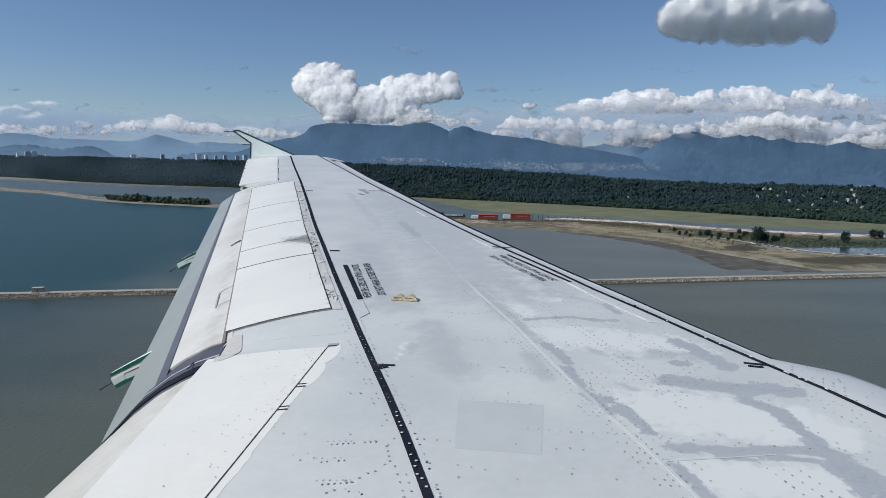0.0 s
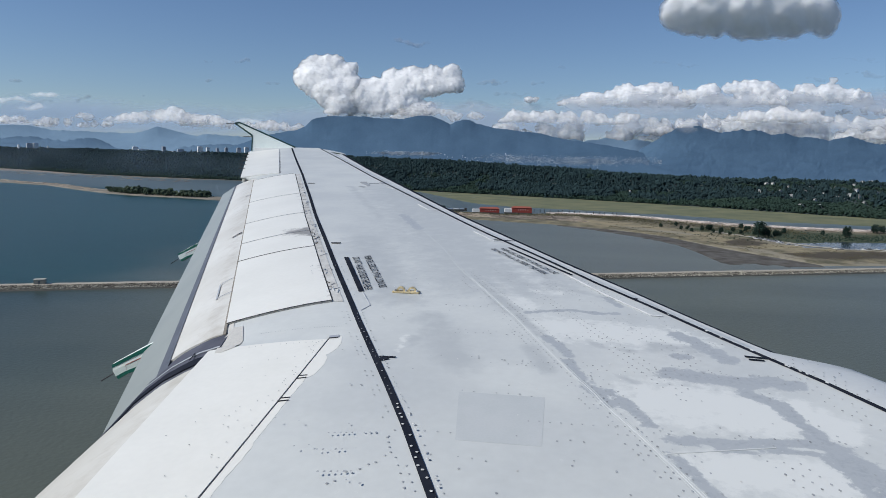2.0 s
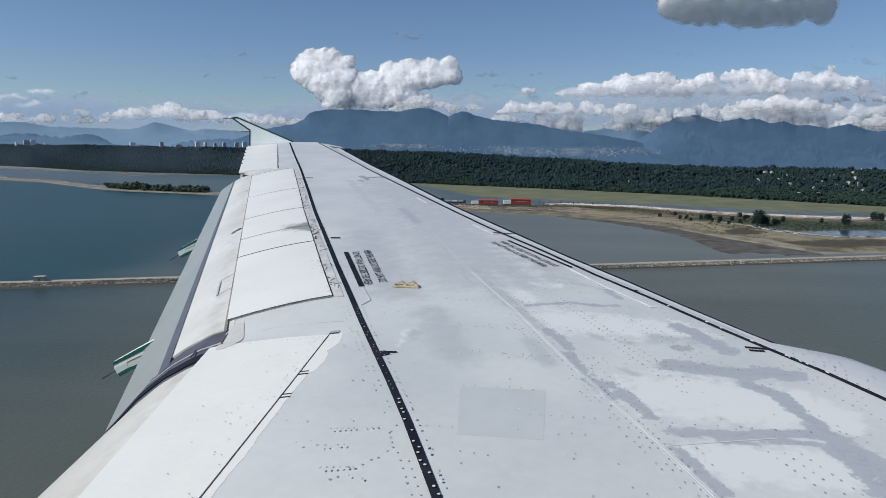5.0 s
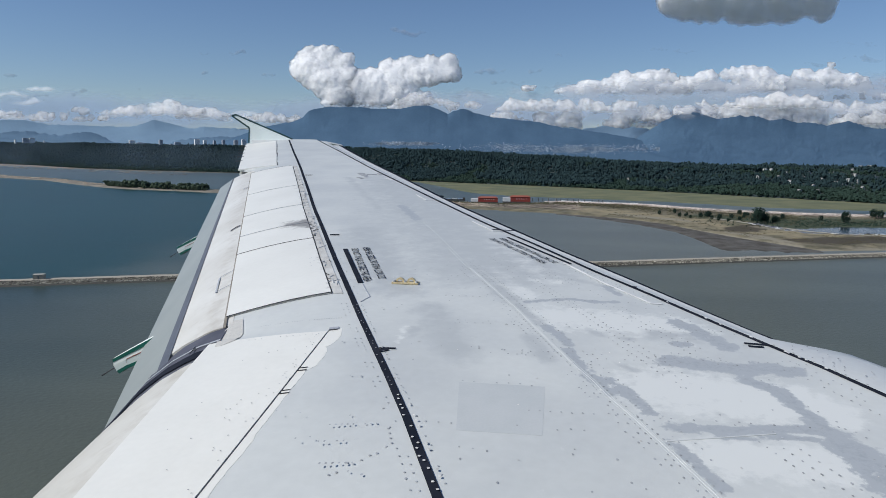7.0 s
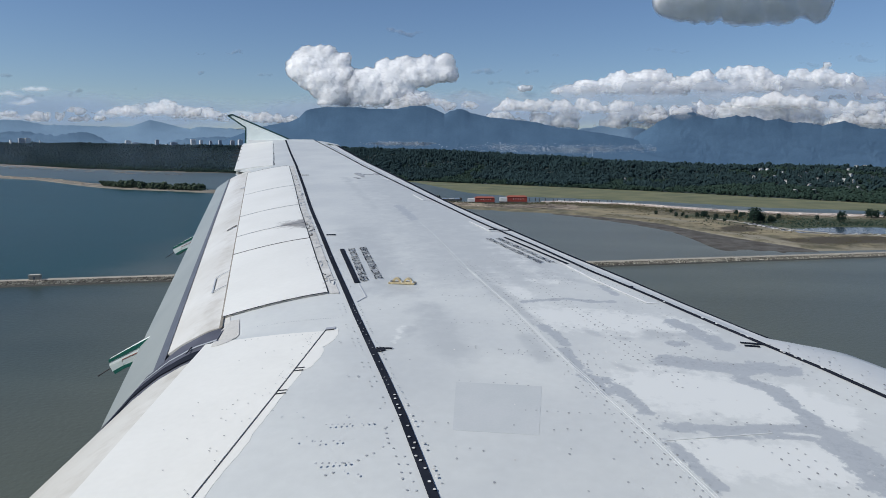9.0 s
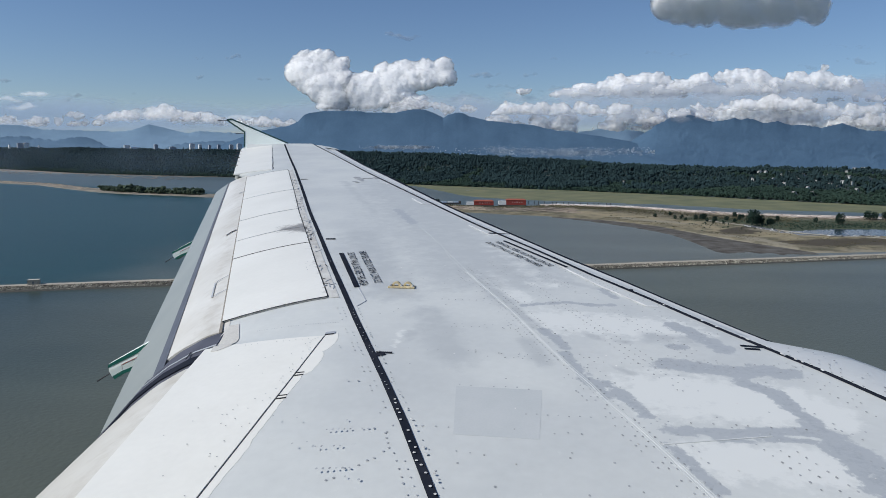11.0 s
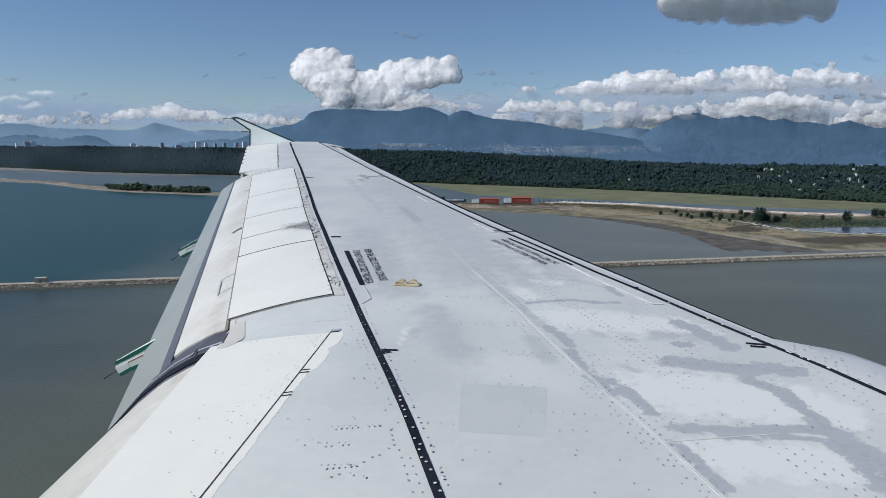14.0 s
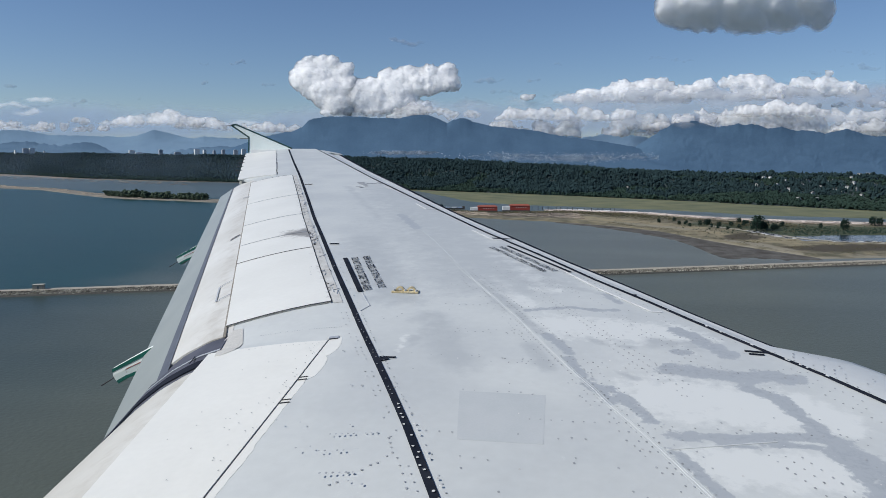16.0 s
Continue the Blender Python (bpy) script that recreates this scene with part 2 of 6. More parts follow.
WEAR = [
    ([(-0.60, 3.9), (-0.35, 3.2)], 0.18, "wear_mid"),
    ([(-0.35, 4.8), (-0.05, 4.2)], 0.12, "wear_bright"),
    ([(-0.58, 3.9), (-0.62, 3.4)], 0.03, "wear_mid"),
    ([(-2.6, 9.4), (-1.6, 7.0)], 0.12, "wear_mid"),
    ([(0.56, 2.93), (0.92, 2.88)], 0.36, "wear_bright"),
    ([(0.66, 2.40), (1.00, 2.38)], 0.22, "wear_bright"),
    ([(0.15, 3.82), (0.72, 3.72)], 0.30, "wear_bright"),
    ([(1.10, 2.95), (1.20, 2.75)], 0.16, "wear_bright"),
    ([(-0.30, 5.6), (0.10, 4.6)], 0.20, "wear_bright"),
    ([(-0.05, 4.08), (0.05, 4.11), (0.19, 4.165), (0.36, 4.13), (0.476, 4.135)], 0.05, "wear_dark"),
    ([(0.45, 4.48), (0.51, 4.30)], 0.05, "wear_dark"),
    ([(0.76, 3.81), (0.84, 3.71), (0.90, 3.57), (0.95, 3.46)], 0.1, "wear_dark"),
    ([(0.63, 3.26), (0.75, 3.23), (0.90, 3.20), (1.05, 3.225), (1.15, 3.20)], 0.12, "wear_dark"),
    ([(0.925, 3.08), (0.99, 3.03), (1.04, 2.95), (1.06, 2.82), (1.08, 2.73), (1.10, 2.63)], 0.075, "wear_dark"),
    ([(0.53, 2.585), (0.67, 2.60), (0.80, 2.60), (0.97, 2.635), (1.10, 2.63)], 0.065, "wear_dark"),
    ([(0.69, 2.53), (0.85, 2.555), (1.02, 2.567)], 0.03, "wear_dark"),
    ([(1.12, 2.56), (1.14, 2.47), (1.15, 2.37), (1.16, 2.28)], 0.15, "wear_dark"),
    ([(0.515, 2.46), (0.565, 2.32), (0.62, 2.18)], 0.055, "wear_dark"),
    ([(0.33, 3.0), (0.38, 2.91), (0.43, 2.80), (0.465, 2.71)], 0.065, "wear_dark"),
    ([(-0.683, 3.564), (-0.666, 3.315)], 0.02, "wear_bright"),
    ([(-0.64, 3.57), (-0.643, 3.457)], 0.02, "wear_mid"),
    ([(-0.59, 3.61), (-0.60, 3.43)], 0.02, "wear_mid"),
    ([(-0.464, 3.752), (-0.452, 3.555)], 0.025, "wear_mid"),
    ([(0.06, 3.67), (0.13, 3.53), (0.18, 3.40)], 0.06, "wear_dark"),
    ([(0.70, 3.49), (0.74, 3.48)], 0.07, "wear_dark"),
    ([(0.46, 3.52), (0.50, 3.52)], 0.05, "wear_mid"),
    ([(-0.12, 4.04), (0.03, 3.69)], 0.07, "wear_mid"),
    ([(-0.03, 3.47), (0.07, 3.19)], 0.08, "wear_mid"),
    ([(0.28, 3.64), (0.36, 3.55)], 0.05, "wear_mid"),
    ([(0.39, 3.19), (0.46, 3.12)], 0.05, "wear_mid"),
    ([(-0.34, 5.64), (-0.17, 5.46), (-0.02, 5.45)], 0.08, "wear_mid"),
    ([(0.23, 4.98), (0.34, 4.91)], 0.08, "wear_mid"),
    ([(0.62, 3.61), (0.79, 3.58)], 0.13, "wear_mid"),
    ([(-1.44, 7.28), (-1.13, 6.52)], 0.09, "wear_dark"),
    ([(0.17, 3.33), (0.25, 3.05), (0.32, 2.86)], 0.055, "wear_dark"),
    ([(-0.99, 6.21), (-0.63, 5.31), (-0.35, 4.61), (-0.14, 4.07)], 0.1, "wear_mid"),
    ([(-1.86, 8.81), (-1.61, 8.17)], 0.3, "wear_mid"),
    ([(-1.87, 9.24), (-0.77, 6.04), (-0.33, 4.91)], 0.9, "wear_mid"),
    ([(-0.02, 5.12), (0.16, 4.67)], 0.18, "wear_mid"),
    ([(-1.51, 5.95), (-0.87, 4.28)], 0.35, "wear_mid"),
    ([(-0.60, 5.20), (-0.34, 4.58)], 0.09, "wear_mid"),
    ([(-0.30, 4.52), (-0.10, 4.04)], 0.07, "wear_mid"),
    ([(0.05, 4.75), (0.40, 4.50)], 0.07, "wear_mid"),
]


def keep_cover(ob, name, value):
    """Store on a mesh how far another paint covers it, point by point."""
    ob.data.attributes.new(name, "FLOAT", "POINT").data.foreach_set("value", [value(v.co.x, v.co.y) for v in ob.data.vertices])


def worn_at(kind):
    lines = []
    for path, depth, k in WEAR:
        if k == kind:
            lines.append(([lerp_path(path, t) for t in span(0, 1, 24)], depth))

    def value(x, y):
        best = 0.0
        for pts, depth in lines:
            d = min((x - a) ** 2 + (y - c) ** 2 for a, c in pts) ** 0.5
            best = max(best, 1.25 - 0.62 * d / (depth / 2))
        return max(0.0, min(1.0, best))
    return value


ys = span(-0.1, 16.0, 64)
skin = plate("upper_skin", [[on_wing(LINE_AFT(y) + (lerp_list(NOSE_LINE, y) - LINE_AFT(y)) * u, y) for u in span(0, 1, 64)] for y in span(-0.1, 1.25, 12) + span(1.3, 5.4, 150) + span(5.5, 16.0, 60)], wing_grey, wing, 0.05, "light grey painted skin with patches of darker wear")
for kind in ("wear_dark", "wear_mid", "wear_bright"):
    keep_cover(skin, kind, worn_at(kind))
plate("trailing_skin", [[on_wing(x, y, aft_drop(x, y)) for x in span(LINE_AFT(y), aft_end(y), 36)] for y in span(-0.1, 1.25, 12) + span(1.3, 5.4, 120) + span(5.5, 16.0, 60)], wing_grey, wing, 0.03, "light grey painted skin behind the spar")
plate("lower_skin", [[on_wing(aft_end(y) + (lerp_list(NOSE_LINE, y) - aft_end(y)) * u, y, -0.12 - (0.42 - 0.02 * y) * math.sin(math.pi * (0.08 + 0.86 * u))) for u in span(0, 1, 9)] for y in ys], wing_pale, wing, 0.01)


def ribbon(name, line, width, y0, y1, mat, parent, lift=0.004, n=40, label=""):
    return plate(name, [[on_skin(line(y) - width / 2, y, lift), on_skin(line(y) + width / 2, y, lift)] for y in span(y0, y1, n)], mat, parent, 0.003, label, False)


ribbon("spar_line", lambda y: LINE_AFT(y) - 0.004, 0.035, 0.6, 15.75, line_black, wing, label="black painted walkway line")

# nose: strip forward of the front line, rounded down over the leading edge
def nose_edge(y):
    if y < 3.70:
        return lerp_list([(1.3, 2.75), (2.6, 2.12), (3.0, 1.90), (3.41, 1.67), (3.58, 1.57), (3.66, 1.42), (3.70, 1.24)], y)
    return lerp_list(NOSE_EDGE, y)


def nose_rows(y0, y1, n, u0, u1, steps, forward=0.0):
    rows = []
    for y in span(y0, y1, n):
        a, b = lerp_list(NOSE_LINE, y), nose_edge(y)
        row = []
        for u in span(u0, u1, steps):
            if u <= 1:
                row.append(on_wing(a + (b - a) * u, y, -0.05 * u * u))
            else:
                ang = (u - 1) * math.pi
                r = 0.10 + 0.05 * (16 - y) / 14
                row.append(on_wing(b + forward + 0.05 * math.sin(ang), y, -0.05 - r * (1 - math.cos(ang))))
        rows.append(row)
    return rows


plate("slat", nose_rows(3.70, 15.3, 50, 0.0, 1.0, 5), wing_pale, wing, 0.02, "pale slat along the leading edge")
edge_rows, lip_rows = [], []
for y in span(3.70, 15.05, 60):
    rim, gap = lerp_list(NOSE_RIM, y), 0.12 - 0.004 * y
    mid = nose_edge(y) + 0.58 * (rim - nose_edge(y))
    lip_rows.append([on_wing(nose_edge(y), y, -0.046), on_wing(mid, y, -0.047)])
    edge_rows.append([on_wing(mid, y, -0.048), on_wing(rim, y, -0.052), on_wing(rim + 0.015, y, -0.07), on_wing(rim, y, -0.09 - gap * 0.5), on_wing(rim - 0.06, y, -0.09 - gap)])
plate("slat_lip", lip_rows, wing_pale, wing, 0.01, "pale lip of the slat", False)
plate("slat_edge", edge_rows, line_black, wing, 0.01, "black leading edge strip")
plate("root_glove", nose_rows(-0.1, 3.70, 34, 0.0, 1.9, 14), wing_pale, wing, 0.02, "pale fairing at the wing's root")
ribbon("front_line", lambda y: lerp_list(NOSE_LINE, y), 0.026, 0.4, 15.7, line_black, wing, 0.005, 60, "black joint behind the slats")

# wing tip cap
OUTER = [(-4.30, 15.05), (-4.45, 15.35), (-4.75, 15.75), (-5.15, 16.08), (-5.6, 16.2), (-6.1, 16.15), (-6.75, 15.85)]
INNER = [(-4.78, 15.02), (-4.86, 15.2), (-5.0, 15.45), (-5.3, 15.65), (-5.7, 15.75), (-6.1, 15.72), (-6.65, 15.6)]
tip = []
for (xo, yo), (xi, yi) in zip(OUTER, INNER):
    tip.append([on_skin(xi, yi, 0.003), on_wing((xi + xo) / 2, (yi + yo) / 2, -0.004), on_wing(xo, yo, -0.045), on_wing(xo + 0.01, yo + 0.01, -0.10), on_wing(xo, yo - 0.05, -0.16)])
plate("tip_cap", tip, wing_pale, wing, 0.01, "pale rounded wing tip cap")

# spoilers
def spoiler(y0, y1, w_front, mat, label, inner=False):
    rows = []
    for y in span(y0, y1, 24):
        row = []
        for s in span(0, 1, 12):
            if inner:
                x, yy = -1.080 + (aft_end(y) - 0.01 + 1.055) * s, y
            else:
                front = LINE_AFT(y) - w_front
                w = 0.60 - 0.012 * (y - 4)
                yy = y - w * 0.377 * s
                x = front + (TRAIL(y - w * 0.377) - 0.02 - front) * s
            row.append(on_wing(x, yy, aft_drop(x, yy) + (0.002 if inner else 0.010)))
        rows.append(row)
    ob = plate("spoiler", rows, mat, wing, 0.02, label)
    keep_cover(ob, "dirt", lambda x, y: 2.3 * max(0.0, 1 - abs(y - 6.20) / 0.24) * max(0.0, 1 - abs(x - LINE_AFT(y) + 0.12) / 0.40) + 0.55 * max(0.0, 1 - abs(x - LINE_AFT(y) + 0.13) / 0.07))
    return ob


STATIONS = [4.10, 5.60, 6.25, 7.20, 8.60, 10.75]
for a, b in zip(STATIONS, STATIONS[1:]):
    spoiler(a + 0.008, b - 0.008, 0.125, wing_white, "white spoiler panel, closed")
spoiler(0.2, 3.46, 0, wing_white, "white inboard spoiler panel, closed", True)

# flaps: sections that curl down behind the spoilers
CURL = [(0.0, 0.0), (0.18, 0.085), (0.39, 0.24), (0.60, 0.45), (0.78, 0.70), (1.0, 1.0)]


def flap_point(u, y, start, chord, drop, lift=0.0):
    return on_wing(start(y) + 0.03 - chord(y) * u, y, -0.10 - drop(y) * lerp_list(CURL, u) + lift)


def flap(name, y0, y1, start, chord, drop, pieces, n=30, tail=3.53):
    root = None
    for piece, u0, u1, mat, lift, label in pieces:
        rows = [[flap_point(u, y, start, chord, drop, lift) for u in span(u0(y) if callable(u0) else u0, u1(y) if callable(u1) else u1, 20)] for y in span(y0 if root is None else tail, y1, n)]
        ob = plate(piece, rows, mat, wing if root is None else root, 0.04 if root is None else 0.006, label)
        root = root or ob
    keep_cover(root, "dirt", lambda x, y: 0.95 * max(0.0, 1 - abs(x - start(y) + 0.10) / 0.16) * (0.45 + 0.55 * max(0.0, 1 - abs(y - 3.55) / 0.7)) + 0.35 * max(0.0, 1 - abs(y - 3.5) / 0.3))
    return root


out_chord = lambda y: 0.79 - 0.027 * (y - 3.5)
out_drop = lambda y: 0.58 - 0.040 * (y - 3.5)
strip_in = lambda y: 0.50 + 0.0138 * (y - 3.5)
strip_out = lambda y: strip_in(y) + 0.085 - 0.006 * (y - 3.5)
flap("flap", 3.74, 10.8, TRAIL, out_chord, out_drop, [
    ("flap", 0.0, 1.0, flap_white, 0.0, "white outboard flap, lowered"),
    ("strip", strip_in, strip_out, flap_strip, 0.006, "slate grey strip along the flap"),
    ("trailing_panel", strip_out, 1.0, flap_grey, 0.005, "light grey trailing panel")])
flap("flap", 0.1, 3.31, aft_end, lambda y: 0.86 - 0.08 * (y - 2.0), lambda y: 0.62, [
    ("flap", 0.0, 1.0, flap_white, -0.02, "cream inboard flap, lowered")], 12)
seal_line = lambda v: -1.683 - 0.205 * (v - 3.26)


def seal_rows(ys_, lifts, u1=1.0):
    return [[flap_point(u, y, seal_line, lambda v: 0.75, lambda v: 0.59, h) for u in span(0.0, u1, 14)] for y, h in zip(ys_, lifts)]


seal = plate("flap_seal", seal_rows(span(3.24, 3.84, 9), [-0.05, -0.03, -0.025, -0.012, -0.006, -0.004, -0.006, -0.012, -0.03]), seal_slate, wing, 0.03, "slate grey rubber seal between the two flaps")
plate("seal_groove", seal_rows((3.36, 3.43), (-0.018, -0.008)), line_black, seal, 0.004, "black groove along the seal", False)
plate("seal_rib", seal_rows((3.50, 3.512), (-0.004, -0.002), 0.7), wing_dark_grey, seal, 0.003, "worn pale rib along the seal", False)
plate("seal_clip", [[flap_point(u, y, seal_line, lambda v: 0.75, lambda v: 0.59, 0.004) for u in (0.20, 0.208)] for y in (3.42, 3.52)], line_black, seal, 0.004, "small black clip", False)
# aileron and the panels outboard of the flap
plate("aileron", [[on_wing(x, y, aft_drop(x, y) + 0.008) for x in span(-4.27 - 0.387 * (y - 11.02), AILERON_END(y) - 0.02, 5)] for y in span(10.95, 15.6, 14)], wing_white, wing, 0.02, "white aileron with worn paint")
ribbon("aileron_gap", lambda y: -4.26 - 0.387 * (y - 11.02), 0.03, 11.0, 15.0, slot_dark, wing, 0.0)

# wing tip fence
bm = bmesh.new()
OUT = [(-7.27, 1.97), (-7.16, 1.99), (-5.86, 1.46), (-5.75, 1.38), (-5.9, 1.1), (-6.9, 0.75), (-7.1, 0.75), (-6.86, 1.33), (-6.84, 1.69)]
front = [bm.verts.new((x, 15.95, z)) for x, z in OUT]
back = [bm.verts.new((x, 16.0, z)) for x, z in OUT]
bm.faces.new(front)
bm.faces.new(back[::-1])
for i in range(len(OUT)):
    j = (i + 1) % len(OUT)
    bm.faces.new((front[j], front[i], back[i], back[j]))
fence = part("tip_fence", bm, fence_white, wing, "white wing tip fence edged in dark green")
bm = bmesh.new()
EDGE = [(-6.86, 1.33), (-6.84, 1.69), (-7.27, 1.97), (-7.16, 1.99), (-5.80, 1.44)]
for (xa, za), (xb, zb) in zip(EDGE, EDGE[1:]):
    d = Vector((xb - xa, 0, zb - za))
    nrm = Vector((-d.z, 0, d.x)).normalized() * (0.012 if xb > -7.2 and xa > -7.2 else 0.017)
    q = [Vector((xa, 15.942, za)) - nrm, Vector((xb, 15.942, zb)) - nrm, Vector((xb, 15.942, zb)) + nrm, Vector((xa, 15.942, za)) + nrm]
    f = [bm.verts.new(v) for v in q] + [bm.verts.new(v + Vector((0, 0.066, 0))) for v in q]
    for idx in ((0, 1, 2, 3), (7, 6, 5, 4), (0, 4, 5, 1), (1, 5, 6, 2), (2, 6, 7, 3), (3, 7, 4, 0)):
        bm.faces.new([f[i] for i in idx])
part("edge_trim", bm, trim_green, fence, "dark green edge trim")


# flap track fairings
def fairing(x_end, y, z_end, length, half_w, half_h, slope=0.30):
    stations = []
    for s in span(0, 1, 9):
        w = half_w * (0.55 + 0.45 * math.sin(math.pi * (0.25 + 0.65 * s)))
        h = half_h * (0.55 + 0.9 * math.sin(math.pi * (0.12 + 0.5 * s)))
        stations.append((x_end + length * s, z_end + slope * s, w, h))
    ring = 12
    verts, faces = [], []
    rake = lambda dz: 0.045 * max(0.0, -dz)
    for i, (x, z, w, h) in enumerate(stations):
        for k in range(ring):
            a = 2 * math.pi * k / ring
            c, s = math.cos(a), math.sin(a)
            verts.append((x + (rake(s) if i == 0 else 0.0), y + w * math.copysign(abs(c) ** 0.45, c), z + h * math.copysign(abs(s) ** 0.45, s)))
    for i in range(len(stations) - 1):
        for k in range(ring):
            k2 = (k + 1) % ring
            faces.append((i * ring + k, i * ring + k2, (i + 1) * ring + k2, (i + 1) * ring + k))
    faces += [tuple(range(ring))[::-1], tuple(range(len(verts) - ring, len(verts)))]
    body = mesh_object("flap_track_fairing", verts, faces, fence_white, wing, "white flap track fairing with green edges")
    for lo, hi, mat, words in ((0.42, 0.84, fence_green, "dark green stripe"), (-1.04, -0.66, fence_green, "dark green stripe"), (-0.02, 0.06, line_red, "thin red line")):
        v2, f2 = [], []
        for k, (x, z, w, h) in enumerate(stations):
            for dy in (-1, 1):
                for dz in (lo, hi):
                    v2.append((x - 0.004 + (rake(dz) if k == 0 else 0.0) + (0.12 if mat is line_red and k == 0 else 0.0), y + dy * w * 1.03, z + dz * h))
        for i in range(len(stations) - 1):
            a, b = 4 * i, 4 * i + 4
            f2 += [(a, a + 1, b + 1, b), (a + 1, a + 3, b + 3, b + 1), (a + 3, a + 2, b + 2, b + 3), (a + 2, a, b, b + 2)]
        f2 += [(0, 2, 3, 1)]
        mesh_object("edge_stripe", v2, f2, mat, body, words)
    bm = bmesh.new()
    bmesh.ops.create_cone(bm, segments=6, radius1=0.006, radius2=0.003, depth=0.16, matrix=pose(x_end - 0.06, y, z_end - half_h * 0.4 - 0.03, 0, 58, 0))
    part("discharge_rod", bm, slot_dark, body)


fairing(-3.12, 4.70, DIHEDRAL * 4.7 - 0.800, 0.9, 0.05, 0.066, 0.44)
fairing(-4.50, 8.20, DIHEDRAL * 8.2 - 0.79, 0.9, 0.055, 0.058, 0.42)


# ---- fuselage: a plain hull round the eye, with the cabin window it looks through ----
hull_paint = material("white_hull_paint", (0.78, 0.78, 0.77), 0.4, scale=1.0, grain=0.04)
HULL_Y, HULL_Z, HULL_R = -1.78, ALT - 0.40, 1.975
hull_x = [-7.0, -5.0, -3.0, -1.5, -0.6, -0.22, 0.18, 0.6, 1.5, 3.0, 5.0, 7.0]
hull_a = [-math.pi + k * math.pi / 16 for k in range(14)] + [0.02, 0.34] + [0.34 + k * (math.pi - 0.34) / 14 for k in range(1, 14)]
verts, faces, n_a = [], [], len(hull_a)
for r in (HULL_R, HULL_R - 0.10):
    for x in hull_x:
        for a in hull_a:
            verts.append((x, HULL_Y + r * math.cos(a), HULL_Z + r * math.sin(a)))
half = len(hull_x) * n_a
for i in range(len(hull_x) - 1):
    for j in range(n_a):
        k = (j + 1) % n_a
        q = (i * n_a + j, (i + 1) * n_a + j, (i + 1) * n_a + k, i * n_a + k)
        if hull_x[i] == -0.22 and hull_a[j] == 0.02:
            faces += [(q[m], q[(m + 1) % 4], half + q[(m + 1) % 4], half + q[m]) for m in range(4)]
            continue
        faces += [q, tuple(half + v for v in q[::-1])]
for i in (0, len(hull_x) - 1):
    faces += [tuple(i * n_a + j for j in range(n_a)), tuple(half + i * n_a + j for j in range(n_a))]
tagged(mesh_object("fuselage_wall", verts, faces, hull_paint), "plain white fuselage wall with a cabin window opening", "fuselage", kind="structure")

# ---- marks and fittings on the wing ----
plate("repaired_patch", [[on_wing(-0.275 - 0.038 * v + (0.32 + 0.05 * v) * u, 2.46 + 0.43 * v, 0.0005) for u in span(0, 1, 5)] for v in span(0, 1, 5)], wing_mid_grey, wing, 0.0003, "darker grey repaired skin patch", False)

# spanwise splice: two thin raised seams with a groove
SEAM = [(1.6, 0.80), (2.18, 0.577), (2.46, 0.472), (2.67, 0.388), (2.87, 0.300), (2.97, 0.268), (3.13, 0.199), (3.37, 0.107), (3.63, 0.011), (3.94, -0.101), (4.22, -0.216), (4.89, -0.49), (6.02, -0.91), (7.45, -1.51), (9.5, -2.35)]
ribbon("splice", lambda y: lerp_list(SEAM, y), 0.0045, 1.6, 4.8, wing_bright, wing, 0.0012, 60, "pale raised skin splice")
ribbon("splice_groove", lambda y: lerp_list(SEAM, y) - 0.012, 0.003, 1.6, 5.4, wing_mid_grey, wing, 0.0008, 60)
ribbon("splice_groove", lambda y: lerp_list(SEAM, y) + 0.012, 0.004, 1.6, 6.4, wing_mid_grey, wing, 0.0008, 60)


def bar(name, xa, ya, xb, yb, width, mat, lift=0.006, label=""):
    d = Vector((xb - xa, yb - ya))
    s = Vector((-d.y, d.x)).normalized() * width / 2
    rows = [[on_skin(xa - s.x, ya - s.y, lift), on_skin(xa + s.x, ya + s.y, lift)], [on_skin(xb - s.x, yb - s.y, lift), on_skin(xb + s.x, yb + s.y, lift)]]
    return plate(name, rows, mat, wing, 0.003, label, False)


bar("marking_bar", -1.485, 5.24, -1.125, 4.33, 0.034, line_black, label="black painted bar")
bar("marking_bar", -0.24, 5.83, 0.25, 5.00, 0.020, line_black, label="black painted bar")
for xa, ya, xb, yb in ((-0.60, 6.48, -0.38, 6.07), (-0.38, 6.07, -0.30, 6.08), (0.20, 5.03, 0.43, 4.56), (0.43, 4.56, 0.68, 4.13), (0.68, 4.13, 0.74, 4.13), (-1.41, 8.02, -1.23, 7.64), (-1.23, 7.64, -1.12, 7.65), (-2.11, 9.45, -1.95, 9.23)):
    bar("white_line", xa, ya, xb, yb, 0.011, mark_white, label="white painted limit line")
for xa, ya, xb, yb, w in ((-1.76, 5.74, -1.68, 5.75, 0.03), (-0.745, 3.225, -0.665, 3.23, 0.013), (-0.735, 3.19, -0.70, 3.215, 0.03), (1.04, 3.53, 1.16, 3.515, 0.014), (1.05, 3.49, 1.12, 3.485, 0.014), (-3.30, 9.6, -3.20, 9.62, 0.03), (-0.39, 6.14, -0.20, 6.11, 0.016), (0.60, 4.47, 0.64, 4.46, 0.02)):
    bar("marking_tick", xa, ya, xb, yb, w, line_black)
